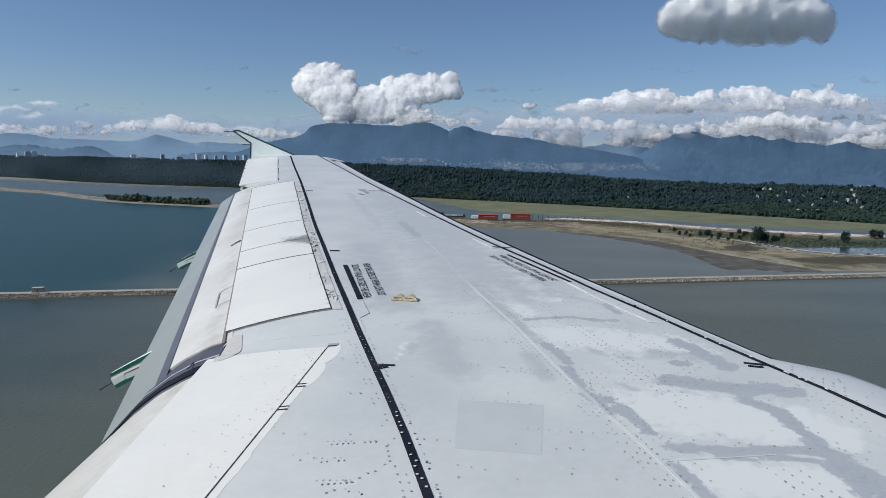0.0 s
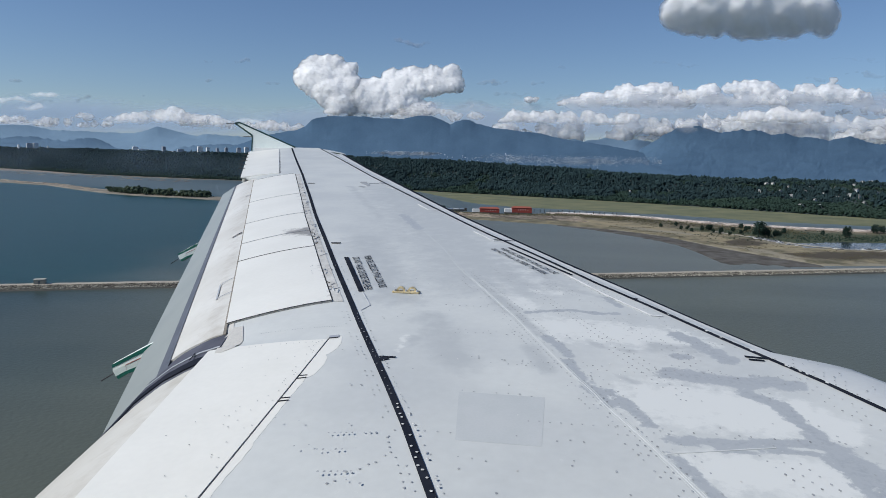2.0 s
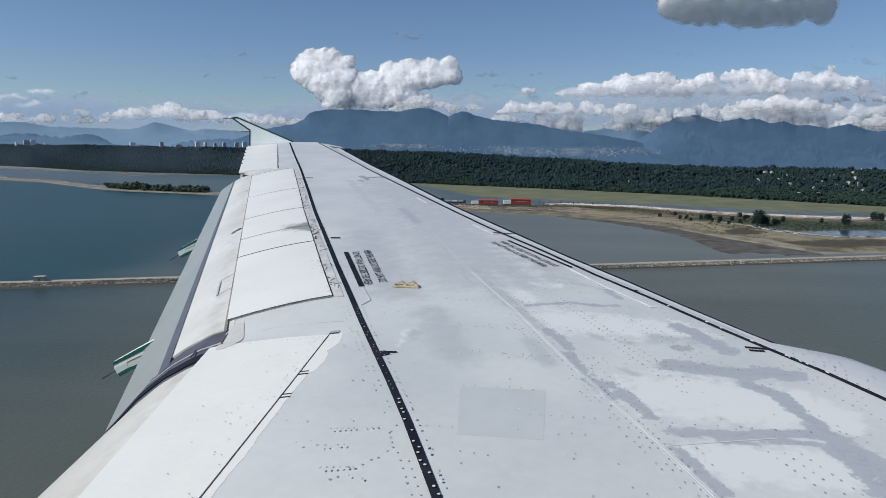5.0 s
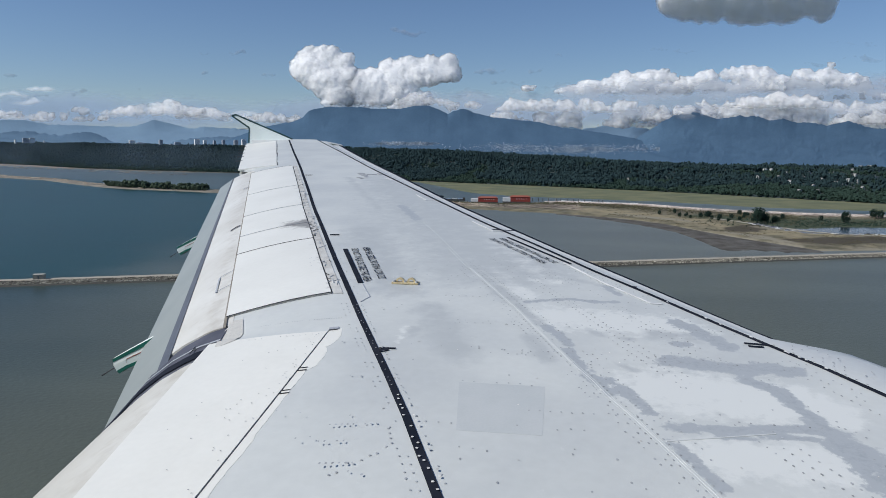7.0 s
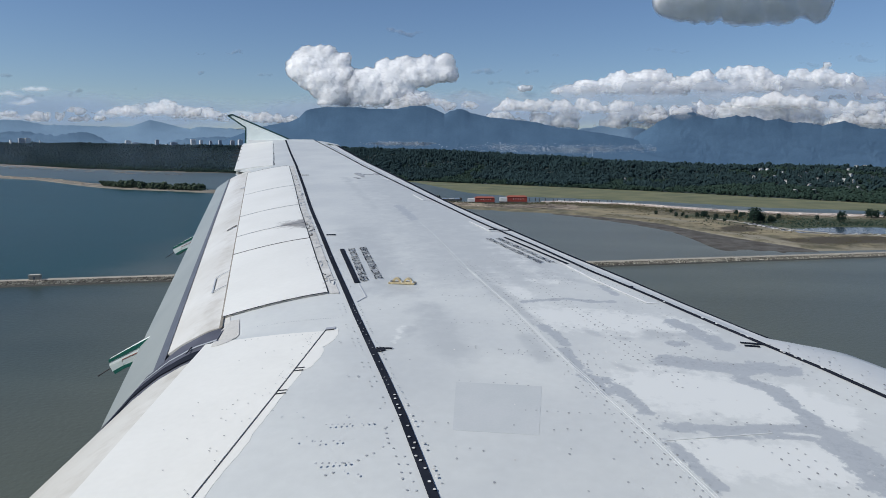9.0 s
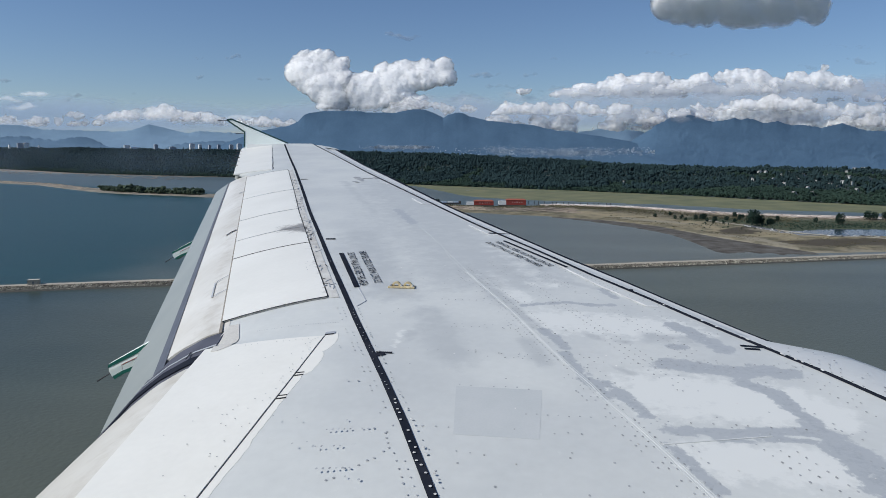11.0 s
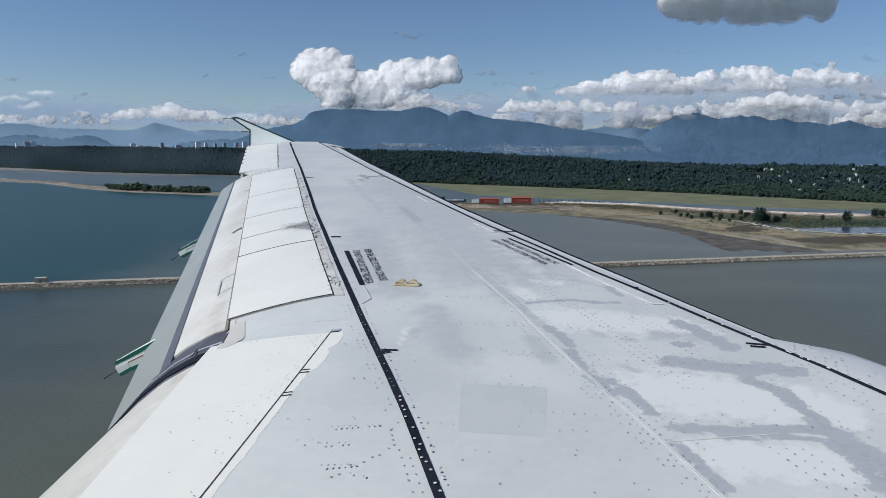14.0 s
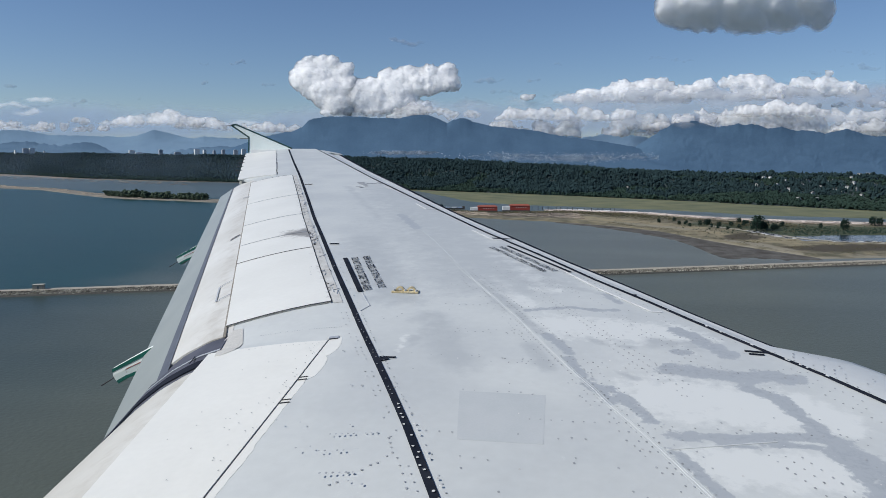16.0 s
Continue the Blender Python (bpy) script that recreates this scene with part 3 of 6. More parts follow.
for xa, ya, xb, yb, w in ((-2.60, 9.90, -2.51, 9.89, 0.07), (-2.57, 9.84, -2.37, 9.50, 0.045), (-2.52, 9.86, -2.40, 9.62, 0.03), (-2.49, 9.46, -2.40, 9.36, 0.05), (-2.44, 9.78, -2.30, 9.79, 0.06), (-2.30, 9.90, -2.22, 9.76, 0.05)):
    bar("marking_bar", xa, ya, xb, yb, w, rivet_dark)


def lettering(text, xa, ya, xb, yb, height, flip):
    """Stencilled words along a line on the skin; flip turns them to be read the other way."""
    cu = bpy.data.curves.new("stencil", "FONT")
    cu.body, cu.size, cu.align_x, cu.align_y = text, height * 1.4, "CENTER", "CENTER"
    cu.resolution_u, cu.offset = 2, height * 0.014
    tmp = new("stencil", cu)
    bpy.context.view_layer.update()
    me = bpy.data.meshes.new_from_object(tmp.evaluated_get(bpy.context.evaluated_depsgraph_get()))
    bpy.data.objects.remove(tmp)
    xs = [v.co.x for v in me.vertices]
    length = Vector((xb - xa, yb - ya)).length
    k = length / (max(xs) - min(xs))
    ang = math.atan2(yb - ya, xb - xa) + (math.pi if flip else 0)
    cx, cy = (xa + xb) / 2, (ya + yb) / 2
    for v in me.vertices:
        px, py = v.co.x * k, v.co.y
        x, y = cx + px * math.cos(ang) - py * math.sin(ang), cy + px * math.sin(ang) + py * math.cos(ang)
        v.co = on_wing(x, y, 0.0055)
    me.materials.append(line_black)
    ob = new("stencil", me)
    ob.parent = wing
    ob["label"] = "black stencilled words DO NOT WALK OUTSIDE THIS AREA"


WORDS = "DO NOT WALK OUTSIDE THIS AREA"
lettering(WORDS, -1.418, 5.26, -1.088, 4.37, 0.056, False)
lettering(WORDS, -1.335, 5.32, -1.005, 4.45, 0.056, True)
lettering(WORDS, -0.375, 5.76, 0.065, 5.00, 0.047, False)
lettering(WORDS, -0.295, 5.79, 0.145, 5.02, 0.047, True)

# escape rope fitting
bracket = anchor("rope_bracket", -0.835, 4.37, ALT - EYE_UP + DIHEDRAL * 4.37, "small yellow metal rope bracket bolted to the wing", "bracket")
bm = box(bmesh.new(), -0.088, 0.088, -0.035, 0.030, -0.002, 0.010, 0.003)
part("base_plate", bm, bracket_yellow, bracket)
for cx in (-0.035, 0.04):
    bm = bmesh.new()
    for k in range(7):
        a0, a1 = math.pi * k / 7, math.pi * (k + 1) / 7
        q = []
        for a, r in ((a0, 0.030), (a1, 0.030), (a1, 0.017), (a0, 0.017)):
            q.append((cx - r * math.cos(a), r * math.sin(a) + 0.008))
        f = [bm.verts.new((x, -0.012, z)) for x, z in q] + [bm.verts.new((x, 0.012, z)) for x, z in q]
        for idx in ((0, 1, 2, 3), (7, 6, 5, 4), (0, 4, 5, 1), (1, 5, 6, 2), (2, 6, 7, 3), (3, 7, 4, 0)):
            bm.faces.new([f[i] for i in idx])
    part("lug", bm, bracket_yellow, bracket)
for cx in (-0.07, 0.002, 0.075):
    bm = bmesh.new()
    bmesh.ops.create_cone(bm, cap_ends=True, segments=8, radius1=0.010, radius2=0.007, depth=0.012, matrix=Matrix.Translation((cx, -0.018, 0.015)))
    part("bolt", bm, rivet_dark, bracket)

# hinge strips with their gaps
ribbon("hinge_strip", lambda y: LINE_AFT(y) - 0.082, 0.062, 4.1, 10.7, hinge_grime, wing, 0.004, 50, "pale hinge strip in front of the spoilers")
ribbon("hinge_gap", lambda y: LINE_AFT(y) - 0.120, 0.008, 4.12, 10.7, slot_dark, wing, 0.0065, 50)
prng = random.Random(5)
for k in range(84):
    y = prng.uniform(4.2, 9.6) if k % 4 else prng.gauss(6.15, 0.22)
    x = LINE_AFT(y) - prng.uniform(0.055, 0.115)
    bar("hinge_mark", x, y, x + prng.uniform(-0.04, 0.04), y + prng.uniform(-0.09, 0.09), prng.uniform(0.002, 0.0055), wing_dark_grey if k % 5 else slot_dark, 0.0085)


def scallop(y):
    """Forward edge of the white paint along the hinge: narrow, with two lobes at the far end."""
    lobe = max(0.0, math.sin((y - 2.98) / 0.27 * math.pi)) ** 0.5 if 2.98 < y < 3.25 else (max(0.0, math.sin((y - 3.25) / 0.27 * math.pi)) ** 0.5 if y >= 3.25 else 0.0)
    return -1.077 + 0.042 + 0.045 * lobe + 0.012 * noise.noise(Vector((y * 5, 0, 0))) + 0.005 * noise.noise(Vector((y * 21, 0, 3)))


plate("hinge_strip", [[on_skin(-1.077, y, 0.0008), on_skin(scallop(y), y, 0.0008)] for y in span(1.4, 3.52, 110)], wing_white, wing, 0.0005, "white scalloped hinge strip", False)
ribbon("hinge_gap", lambda y: -1.075, 0.0035, 1.4, 3.50, slot_dark, wing, 0.002, 60)
bar("panel_line", -1.11, 4.32, -0.995, 4.05, 0.006, wing_dark_grey, 0.003)
bar("panel_line", -0.995, 4.05, -1.025, 3.94, 0.006, wing_dark_grey, 0.003)
bar("white_line", 0.49, 2.478, 0.90, 2.588, 0.006, wing_pale, 0.002)
for y in (3.47, 2.97, 2.74):
    bar("hinge_mark", -1.077, y, -1.03, y + 0.008, 0.0045, slot_dark, 0.005)
    bar("hinge_mark", -1.077, y + 0.03, -1.035, y + 0.036, 0.003, slot_dark, 0.005)
bar("hinge_mark", -1.08, 3.49, -1.03, 3.50, 0.03, wing_dark_grey, 0.006)

# gap lines between the spoilers
for y in STATIONS:
    rows = []
    for s in span(0, 1, 6):
        w = 0.60 - 0.012 * (y - 4)
        front = LINE_AFT(y) - 0.125
        yy, x = y - w * 0.377 * s, front + (TRAIL(y - w * 0.377) - 0.02 - front) * s
        h = 0.007 if y in (4.10, 5.60) else 0.005
        rows.append([on_wing(x, yy - h, aft_drop(x, yy) + 0.0125), on_wing(x, yy + h, aft_drop(x, yy) + 0.0125)])
    plate("spoiler_gap", rows, slot_dark if y in (4.10, 5.60, 10.75) else wing_dark_grey, wing, 0.002, "", False)
# seam under the spoilers' aft edge
plate("flap_gap", [[on_wing(TRAIL(y) - 0.012, y, -0.104), on_wing(TRAIL(y) - 0.030, y, -0.108)] for y in span(3.7, 10.6, 40)], gap_grime, wing, 0.004, "", False)


def on_flap(u, y, lift=0.009):
    return flap_point(u, y, TRAIL, out_chord, out_drop, lift)


def flap_bar(u0, y0, u1, y1, w, mat):
    rows = []
    for t in span(0, 1, 5):
        u, y = u0 + (u1 - u0) * t, y0 + (y1 - y0) * t
        if abs(u1 - u0) > 0.02:
            rows.append([on_flap(u, y - w / 2), on_flap(u, y + w / 2)])
        else:
            rows.append([on_flap(u - w, y), on_flap(u + w, y)])
    plate("panel_line", rows, mat, wing, 0.002, "", False)


for u0, y0, u1, y1 in ((0.05, 4.95, 0.22, 4.85), (0.22, 4.85, 0.22, 4.50), (0.05, 4.58, 0.22, 4.50)):
    flap_bar(u0, y0, u1, y1, 0.008, wing_dark_grey)
flap_bar(0.10, 6.6, 0.24, 6.5, 0.035, slot_dark)
flap_bar(0.06, 9.1, 0.2, 9.05, 0.03, wing_dark_grey)
# beige corner piece and pale triangle inboard of the outboard spoilers
fairing_beige = material("weathered_beige_paint", (0.60, 0.59, 0.55), 0.5, second=(0.54, 0.53, 0.50), scale=6)
CORNER = [(3.39, -1.66, -1.683), (3.45, -1.597, -1.70), (3.55, -1.592, -1.73), (3.65, -1.635, -1.748), (3.80, -1.70, -1.757)]
plate("corner_fairing", [[on_wing(a + (c - a) * u, y, aft_drop(a + (c - a) * u, y) + 0.004) for u in span(0, 1, 8)] for y, a, c in [(v, lerp_list([(p[0], p[1]) for p in CORNER], v), lerp_list([(p[0], p[2]) for p in CORNER], v)) for v in span(3.40, 3.80, 16)]], fairing_beige, wing, 0.002, "weathered beige-grey fairing piece")
# static dischargers at the tip
for k in range(5):
    y = 12.2 + k * 0.7
    bm = bmesh.new()
    bmesh.ops.create_cone(bm, segments=5, radius1=0.012, radius2=0.006, depth=0.13, matrix=pose(AILERON_END(y) - 0.05, y, DIHEDRAL * y - 0.10, 0, 86, 0))
    part("static_discharger", bm, slot_dark, wing)
bm = bmesh.new()
bmesh.ops.create_cone(bm, segments=5, radius1=0.010, radius2=0.006, depth=0.26, matrix=pose(-7.38, 15.97, 1.96, 0, 88, 0))
part("static_discharger", bm, slot_dark, fence)
bm = bmesh.new()
bmesh.ops.create_cone(bm, segments=5, radius1=0.009, radius2=0.006, depth=0.22, matrix=pose(-6.96, 15.97, 1.66, 0, 88, 0))
part("static_discharger", bm, slot_dark, fence)


# ---- rivets ----
def rivets(name, spots, r, mat, lift=0.002):
    verts, faces = [], []
    for x, y in spots:
        k0 = len(verts)
        z = aft_drop(x, y) + lift if x < LINE_AFT(y) else lift
        for k in range(6):
            a = k * 1.0472
            verts.append(on_wing(x + r * math.cos(a), y + r * math.sin(a), z))
        for k in range(6):
            a = k * 1.0472
            verts.append(on_wing(x + 0.7 * r * math.cos(a), y + 0.7 * r * math.sin(a), z + 0.0007))
        faces += [tuple(range(k0 + 6, k0 + 12))] + [(k0 + k, k0 + (k + 1) % 6, k0 + 6 + (k + 1) % 6, k0 + 6 + k) for k in range(6)]
    ob = mesh_object(name, verts, faces, mat, wing)
    ob["kind"] = "stuff"
    return ob


def dashes(name, spots, mat, size=1.0, lift=0.0012):
    """Flush fasteners: small oval caps, lying along the span."""
    verts, faces = [], []
    for x, y in spots:
        k0, r = len(verts), size * prng.uniform(0.8, 1.2)
        for ring, h in ((1.0, lift), (0.7, lift + 0.0003)):
            for k in range(6):
                a = k * 1.0472
                verts.append(on_wing(x + 0.0042 * r * ring * math.cos(a), y + 0.0062 * r * ring * math.sin(a), h))
        faces += [tuple(range(k0 + 6, k0 + 12))] + [(k0 + k, k0 + (k + 1) % 6, k0 + 6 + (k + 1) % 6, k0 + 6 + k) for k in range(6)]
    ob = mesh_object(name, verts, faces, mat, wing)
    ob["kind"] = "stuff"
    return ob


# rows that run along the span, in pairs, between the splice and the front joint
spots, faint, pale = [], [], []
for f in (0.055, 0.10, 0.30, 0.345, 0.39, 0.56, 0.605, 0.65, 0.84, 0.885, 0.93):
    for y in np.arange(2.2, 5.2, 0.040):
        y = float(y) + 0.004 * prng.uniform(-1, 1)
        a, c = lerp_list(SEAM, y), lerp_list(NOSE_LINE, y)
        show = noise.noise(Vector((f * 6, y * 1.6, 2.0)))
        if show > 0.05 and prng.random() < 0.85:
            spots.append((a + (c - a) * f, y))
        elif show > -0.25 and prng.random() < 0.5:
            faint.append((a + (c - a) * f, y))
# rib rows across the chord
for y in (2.66, 3.24, 3.29, 3.66, 3.70, 4.14, 4.60):
    a, c = lerp_list(SEAM, y), lerp_list(NOSE_LINE, y)
    for x in np.arange(a - 0.4, c - 0.03, 0.042):
        if prng.random() < 0.62:
            (spots if prng.random() < 0.5 else faint).append((float(x), y + 0.004 * prng.uniform(-1, 1)))
for off in (0.035, 0.075, 0.12, 0.19):
    for y in np.arange(1.8, 3.55, 0.048):
        if prng.random() < 0.62:
            spots.append((lerp_list(NOSE_LINE, float(y)) + off, float(y)))
for off in (-0.022, 0.022, -0.05, -0.085):
    for y in np.arange(1.7, 4.9, 0.036):
        if prng.random() < (0.75 if abs(off) < 0.03 else 0.45):
            (spots if prng.random() < 0.35 else faint).append((lerp_list(SEAM, float(y)) + off, float(y)))
for y in (2.12, 2.33, 2.52, 2.9, 3.3):
    for x in np.arange(-1.0, lerp_list(SEAM, y), 0.05):
        if prng.random() < 0.3:
            faint.append((float(x), y + 0.01 * prng.uniform(-1, 1)))
for y0, x0, x1 in ((2.43, -0.80, -0.55), (2.165, -0.71, -0.585), (2.31, -0.76, -0.67)):
    for x in np.arange(x0, x1, 0.022):
        if prng.random() < 0.7:
            faint.append((float(x), y0 + 0.18 * (float(x) - x0)))
for _ in range(120):
    y = prng.uniform(1.9, 5.0)
    p = (prng.uniform(LINE_AFT(y) + 0.1, lerp_list(NOSE_LINE, y)), y)
    (pale if prng.random() < 0.4 else faint).append(p)
dashes("rivets", spots, rivet_dark)
dashes("rivets", faint, rivet_worn, 1.0)
dashes("rivets", pale, rivet_light, 0.9)
hinge_spots = [(-1.080 - prng.choice((0.022, 0.045)), float(y)) for y in np.arange(2.0, 3.45, 0.022) if prng.random() < (0.8 if y > 2.9 else 0.3)]
hinge_spots += [(-1.21 - 0.05 * math.cos(k * 0.9) * (0.6 + 0.4 * (k % 2)), 2.62 + 0.10 * math.sin(k * 0.9)) for k in range(9)]
hinge_spots += [(-1.23 + 0.03 * k, 2.66 + 0.045 * k) for k in range(6)] + [(prng.uniform(-1.45, -1.12), prng.uniform(2.0, 3.4)) for _ in range(14)]
hinge_spots += [(float(x), 3.42) for x in np.arange(-1.5, -1.08, 0.035)]
rivets("rivets", [p for p in hinge_spots if prng.random() < 0.8], 0.0030, rivet_dark, 0.0052)
rivets("rivets", [(prng.uniform(-1.72, -1.45), prng.uniform(4.55, 5.0)) for _ in range(9)], 0.005, wing_dark_grey, 0.0125)
line_spots = []
for y in np.arange(1.75, 3.9, 0.042):
    y = float(y)
    line_spots.append((LINE_AFT(y) - 0.005 + 0.008 * prng.uniform(-1, 1), y + prng.uniform(-0.01, 0.01)))
    if prng.random() < 0.6:
        line_spots.append((LINE_AFT(y) + 0.030, y))
rivets("rivets", [p for p in line_spots if p[1] < 2.75 and prng.random() < 0.8], 0.0062, rivet_light, 0.0085)
rivets("rivets", [p for p in line_spots if p[1] >= 2.75 and prng.random() < 0.7], 0.0040, rivet_dark, 0.0085)
rivets("rivets", [(LINE_AFT(float(y)) + o, float(y)) for o in (0.04, -0.055, -0.085) for y in np.arange(1.9, 5.0, 0.05) if prng.random() < 0.5], 0.0046, rivet_worn)
rivets("rivets", [(-0.50 + 0.012 * k - 0.03, 2.44 - 0.035 * k) for k in range(4)] + [(-0.51 - 0.022 * k, 2.30 - 0.024 * k + prng.uniform(-0.02, 0.02)) for k in range(8)], 0.0058, rivet_worn)
rivets("rivets", [(lerp_list(NOSE_LINE, float(y)) + 0.004, float(y)) for y in np.arange(1.9, 3.9, 0.07) if prng.random() < 0.55], 0.006, rivet_light, 0.0095)
rivets("rivets", [(-1.522 + 0.0140 * k, 3.639 + 0.0006 * k) for k in range(34) if prng.random() < 0.75], 0.0032, wing_dark_grey, 0.0015)
# paint chipped off the front joint
for _ in range(15):
    y = prng.uniform(2.0, 4.3)
    a, e = prng.uniform(-0.008, 0.008), prng.uniform(0.006, 0.016)
    bar("paint_chip", lerp_list(NOSE_LINE, y) + a, y, lerp_list(NOSE_LINE, y + e) + a, y + e, prng.uniform(0.005, 0.011), mark_white, 0.0085)


# ---- landscape ----
def fbm(x, y, z=0.0, octaves=5):
    return noise.fractal(Vector((x, y, z)), 1.0, 2.0, octaves, noise_basis="PERLIN_ORIGINAL")


# water: one sheet to the horizon, silty south of the jetty and towards the river
water_mat = bpy.data.materials.new("river_mouth_water")
water_mat.use_nodes = True
n, l = water_mat.node_tree.nodes, water_mat.node_tree.links
b = n["Principled BSDF"]
b.inputs["Roughness"].default_value, b.inputs["IOR"].default_value = 0.30, 1.33
b.inputs["Specular IOR Level"].default_value = 0.18
co = n.new("ShaderNodeTexCoord")
sep = n.new("ShaderNodeSeparateXYZ")
l.new(co.outputs["Object"], sep.inputs[0])
warp = n.new("ShaderNodeTexNoise")
warp.inputs["Scale"].default_value, warp.inputs["Detail"].default_value = 0.006, 5
l.new(co.outputs["Object"], warp.inputs["Vector"])


def math_node(op, a, b_):
    m = n.new("ShaderNodeMath")
    m.operation = op
    for i, v in enumerate((a, b_)):
        if isinstance(v, (int, float)):
            m.inputs[i].default_value = v
        else:
            l.new(v, m.inputs[i])
    return m.outputs[0]


along = math_node("MULTIPLY", sep.outputs["X"], 0.3985)
north = math_node("SUBTRACT", math_node("SUBTRACT", sep.outputs["Y"], along), 502.0)     # metres past the jetty
shift = math_node("MULTIPLY", math_node("SUBTRACT", warp.outputs["Fac"], 0.5), 300.0)
past = n.new("ShaderNodeMapRange")
past.inputs["From Min"].default_value, past.inputs["From Max"].default_value = -2.0, 2.0
l.new(north, past.inputs["Value"])
east = n.new("ShaderNodeMapRange")
east.interpolation_type = "SMOOTHSTEP"
east.inputs["From Min"].default_value, east.inputs["From Max"].default_value = -340.0, -140.0
l.new(math_node("ADD", sep.outputs["X"], shift), east.inputs["Value"])
mix1 = n.new("ShaderNodeMixRGB")
mix1.inputs[1].default_value, mix1.inputs[2].default_value = (0.011, 0.044, 0.041, 1), (0.118, 0.129, 0.110, 1)
l.new(east.outputs["Result"], mix1.inputs[0])
spit_past = math_node("SUBTRACT", math_node("ADD", sep.outputs["Y"], math_node("MULTIPLY", sep.outputs["X"], 0.45)), 1010.0)
flats = n.new("ShaderNodeMapRange")
flats.interpolation_type = "SMOOTHSTEP"
flats.inputs["From Min"].default_value, flats.inputs["From Max"].default_value = -30.0, 90.0
l.new(math_node("ADD", spit_past, math_node("MULTIPLY", shift, 0.3)), flats.inputs["Value"])
mix3 = n.new("ShaderNodeMixRGB")
mix3.inputs[2].default_value = (0.078, 0.102, 0.100, 1)
l.new(flats.outputs["Result"], mix3.inputs[0])
l.new(mix1.outputs[0], mix3.inputs[1])
mix2 = n.new("ShaderNodeMixRGB")
south = n.new("ShaderNodeMixRGB")
south.inputs[1].default_value, south.inputs[2].default_value = (0.039, 0.058, 0.053, 1), (0.093, 0.105, 0.084, 1)
l.new(east.outputs["Result"], south.inputs[0])
l.new(south.outputs[0], mix2.inputs[1])
l.new(mix3.outputs[0], mix2.inputs[2])
l.new(past.outputs["Result"], mix2.inputs[0])
blot = n.new("ShaderNodeTexNoise")
blot.inputs["Scale"].default_value, blot.inputs["Detail"].default_value = 0.012, 7
drawn = n.new("ShaderNodeMapping")
drawn.inputs["Rotation"].default_value, drawn.inputs["Scale"].default_value = (0, 0, 0.25), (0.30, 1.5, 1.0)
l.new(co.outputs["Object"], drawn.inputs["Vector"])
l.new(drawn.outputs["Vector"], blot.inputs["Vector"])
silt = n.new("ShaderNodeMapRange")
silt.inputs["From Min"].default_value, silt.inputs["From Max"].default_value = 0.3, 0.7
silt.inputs["To Min"].default_value, silt.inputs["To Max"].default_value = 0.86, 1.14
l.new(blot.outputs["Fac"], silt.inputs["Value"])
cloudy = n.new("ShaderNodeHueSaturation")
l.new(silt.outputs["Result"], cloudy.inputs["Value"])
l.new(mix2.outputs[0], cloudy.inputs["Color"])
l.new(cloudy.outputs["Color"], b.inputs["Base Color"])
rip = n.new("ShaderNodeTexNoise")
rip.inputs["Scale"].default_value, rip.inputs["Detail"].default_value = 0.5, 6
l.new(co.outputs["Object"], rip.inputs["Vector"])
bp = n.new("ShaderNodeBump")
bp.inputs["Strength"].default_value, bp.inputs["Distance"].default_value = 0.6, 0.25
l.new(rip.outputs["Fac"], bp.inputs["Height"])
l.new(bp.outputs["Normal"], b.inputs["Normal"])
water = mesh_object("water", [(-6000, -3000, 0), (6000, -3000, 0), (6000, 6000, 0), (-6000, 6000, 0)], [(0, 1, 2, 3)], water_mat)
tagged(water, "grey-green silty river mouth water with faint ripples", "water", kind="structure")

sand = material("sandy_shore", (0.180, 0.158, 0.105), 0.9, second=(0.088, 0.082, 0.048), scale=0.07, grain=0.45)
wet_mud = material("wet_mud", (0.062, 0.052, 0.040), 0.7, second=(0.135, 0.128, 0.112), scale=0.075, grain=0.4, spec=0.2)
marsh_mat = material("marsh_grass", (0.172, 0.172, 0.088), 0.9, second=(0.105, 0.120, 0.062), scale=0.02, grain=0.25)
forest_floor = material("forest_floor", (0.028, 0.046, 0.048), 0.95, second=(0.034, 0.052, 0.050), scale=0.02)
# The needles' blue cast is distance haze mixed into their green.
conifer_mat = material("conifer_needles", (0.026, 0.047, 0.050), 0.9, second=(0.021, 0.038, 0.041), scale=0.013, island=0.10, spec=0.05)
leaf_mat = material("broadleaf_leaves", (0.031, 0.053, 0.040), 0.9, second=(0.024, 0.043, 0.035), scale=0.006, island=0.16, spec=0.05)
rock_mat = material("riprap_rock", (0.36, 0.335, 0.28), 0.95, second=(0.12, 0.11, 0.09), scale=0.3, island=0.75, spec=0.1)
gravel = material("jetty_gravel", (0.40, 0.36, 0.29), 0.9, second=(0.34, 0.31, 0.26), scale=0.15)
log_mat = material("driftwood", (0.32, 0.275, 0.225), 0.85, second=(0.22, 0.175, 0.135), scale=0.3, island=0.45)
scrub_mat = material("dry_scrub", (0.125, 0.105, 0.060), 0.95, second=(0.060, 0.062, 0.034), scale=0.05, island=0.4)


def terrain(name, mat, near, far, x0, x1, nx, ny, height, label, category):
    """A sheet between two shore lines, its height given by the place and how far in it lies."""
    verts, faces = [], []
    for i, x in enumerate(span(x0, x1, nx)):
        a, c = lerp_list(near, x), lerp_list(far, x)
        for j in range(ny):
            v = j / (ny - 1)
            y = a + (c - a) * v
            verts.append((x, y, height(x, y, v)))
    for i in range(nx - 1):
        for j in range(ny - 1):
            k = i * ny + j
            faces.append((k, k + ny, k + ny + 1, k + 1))
    return tagged(mesh_object(name, verts, faces, mat, smooth=True), label, category, kind="structure")


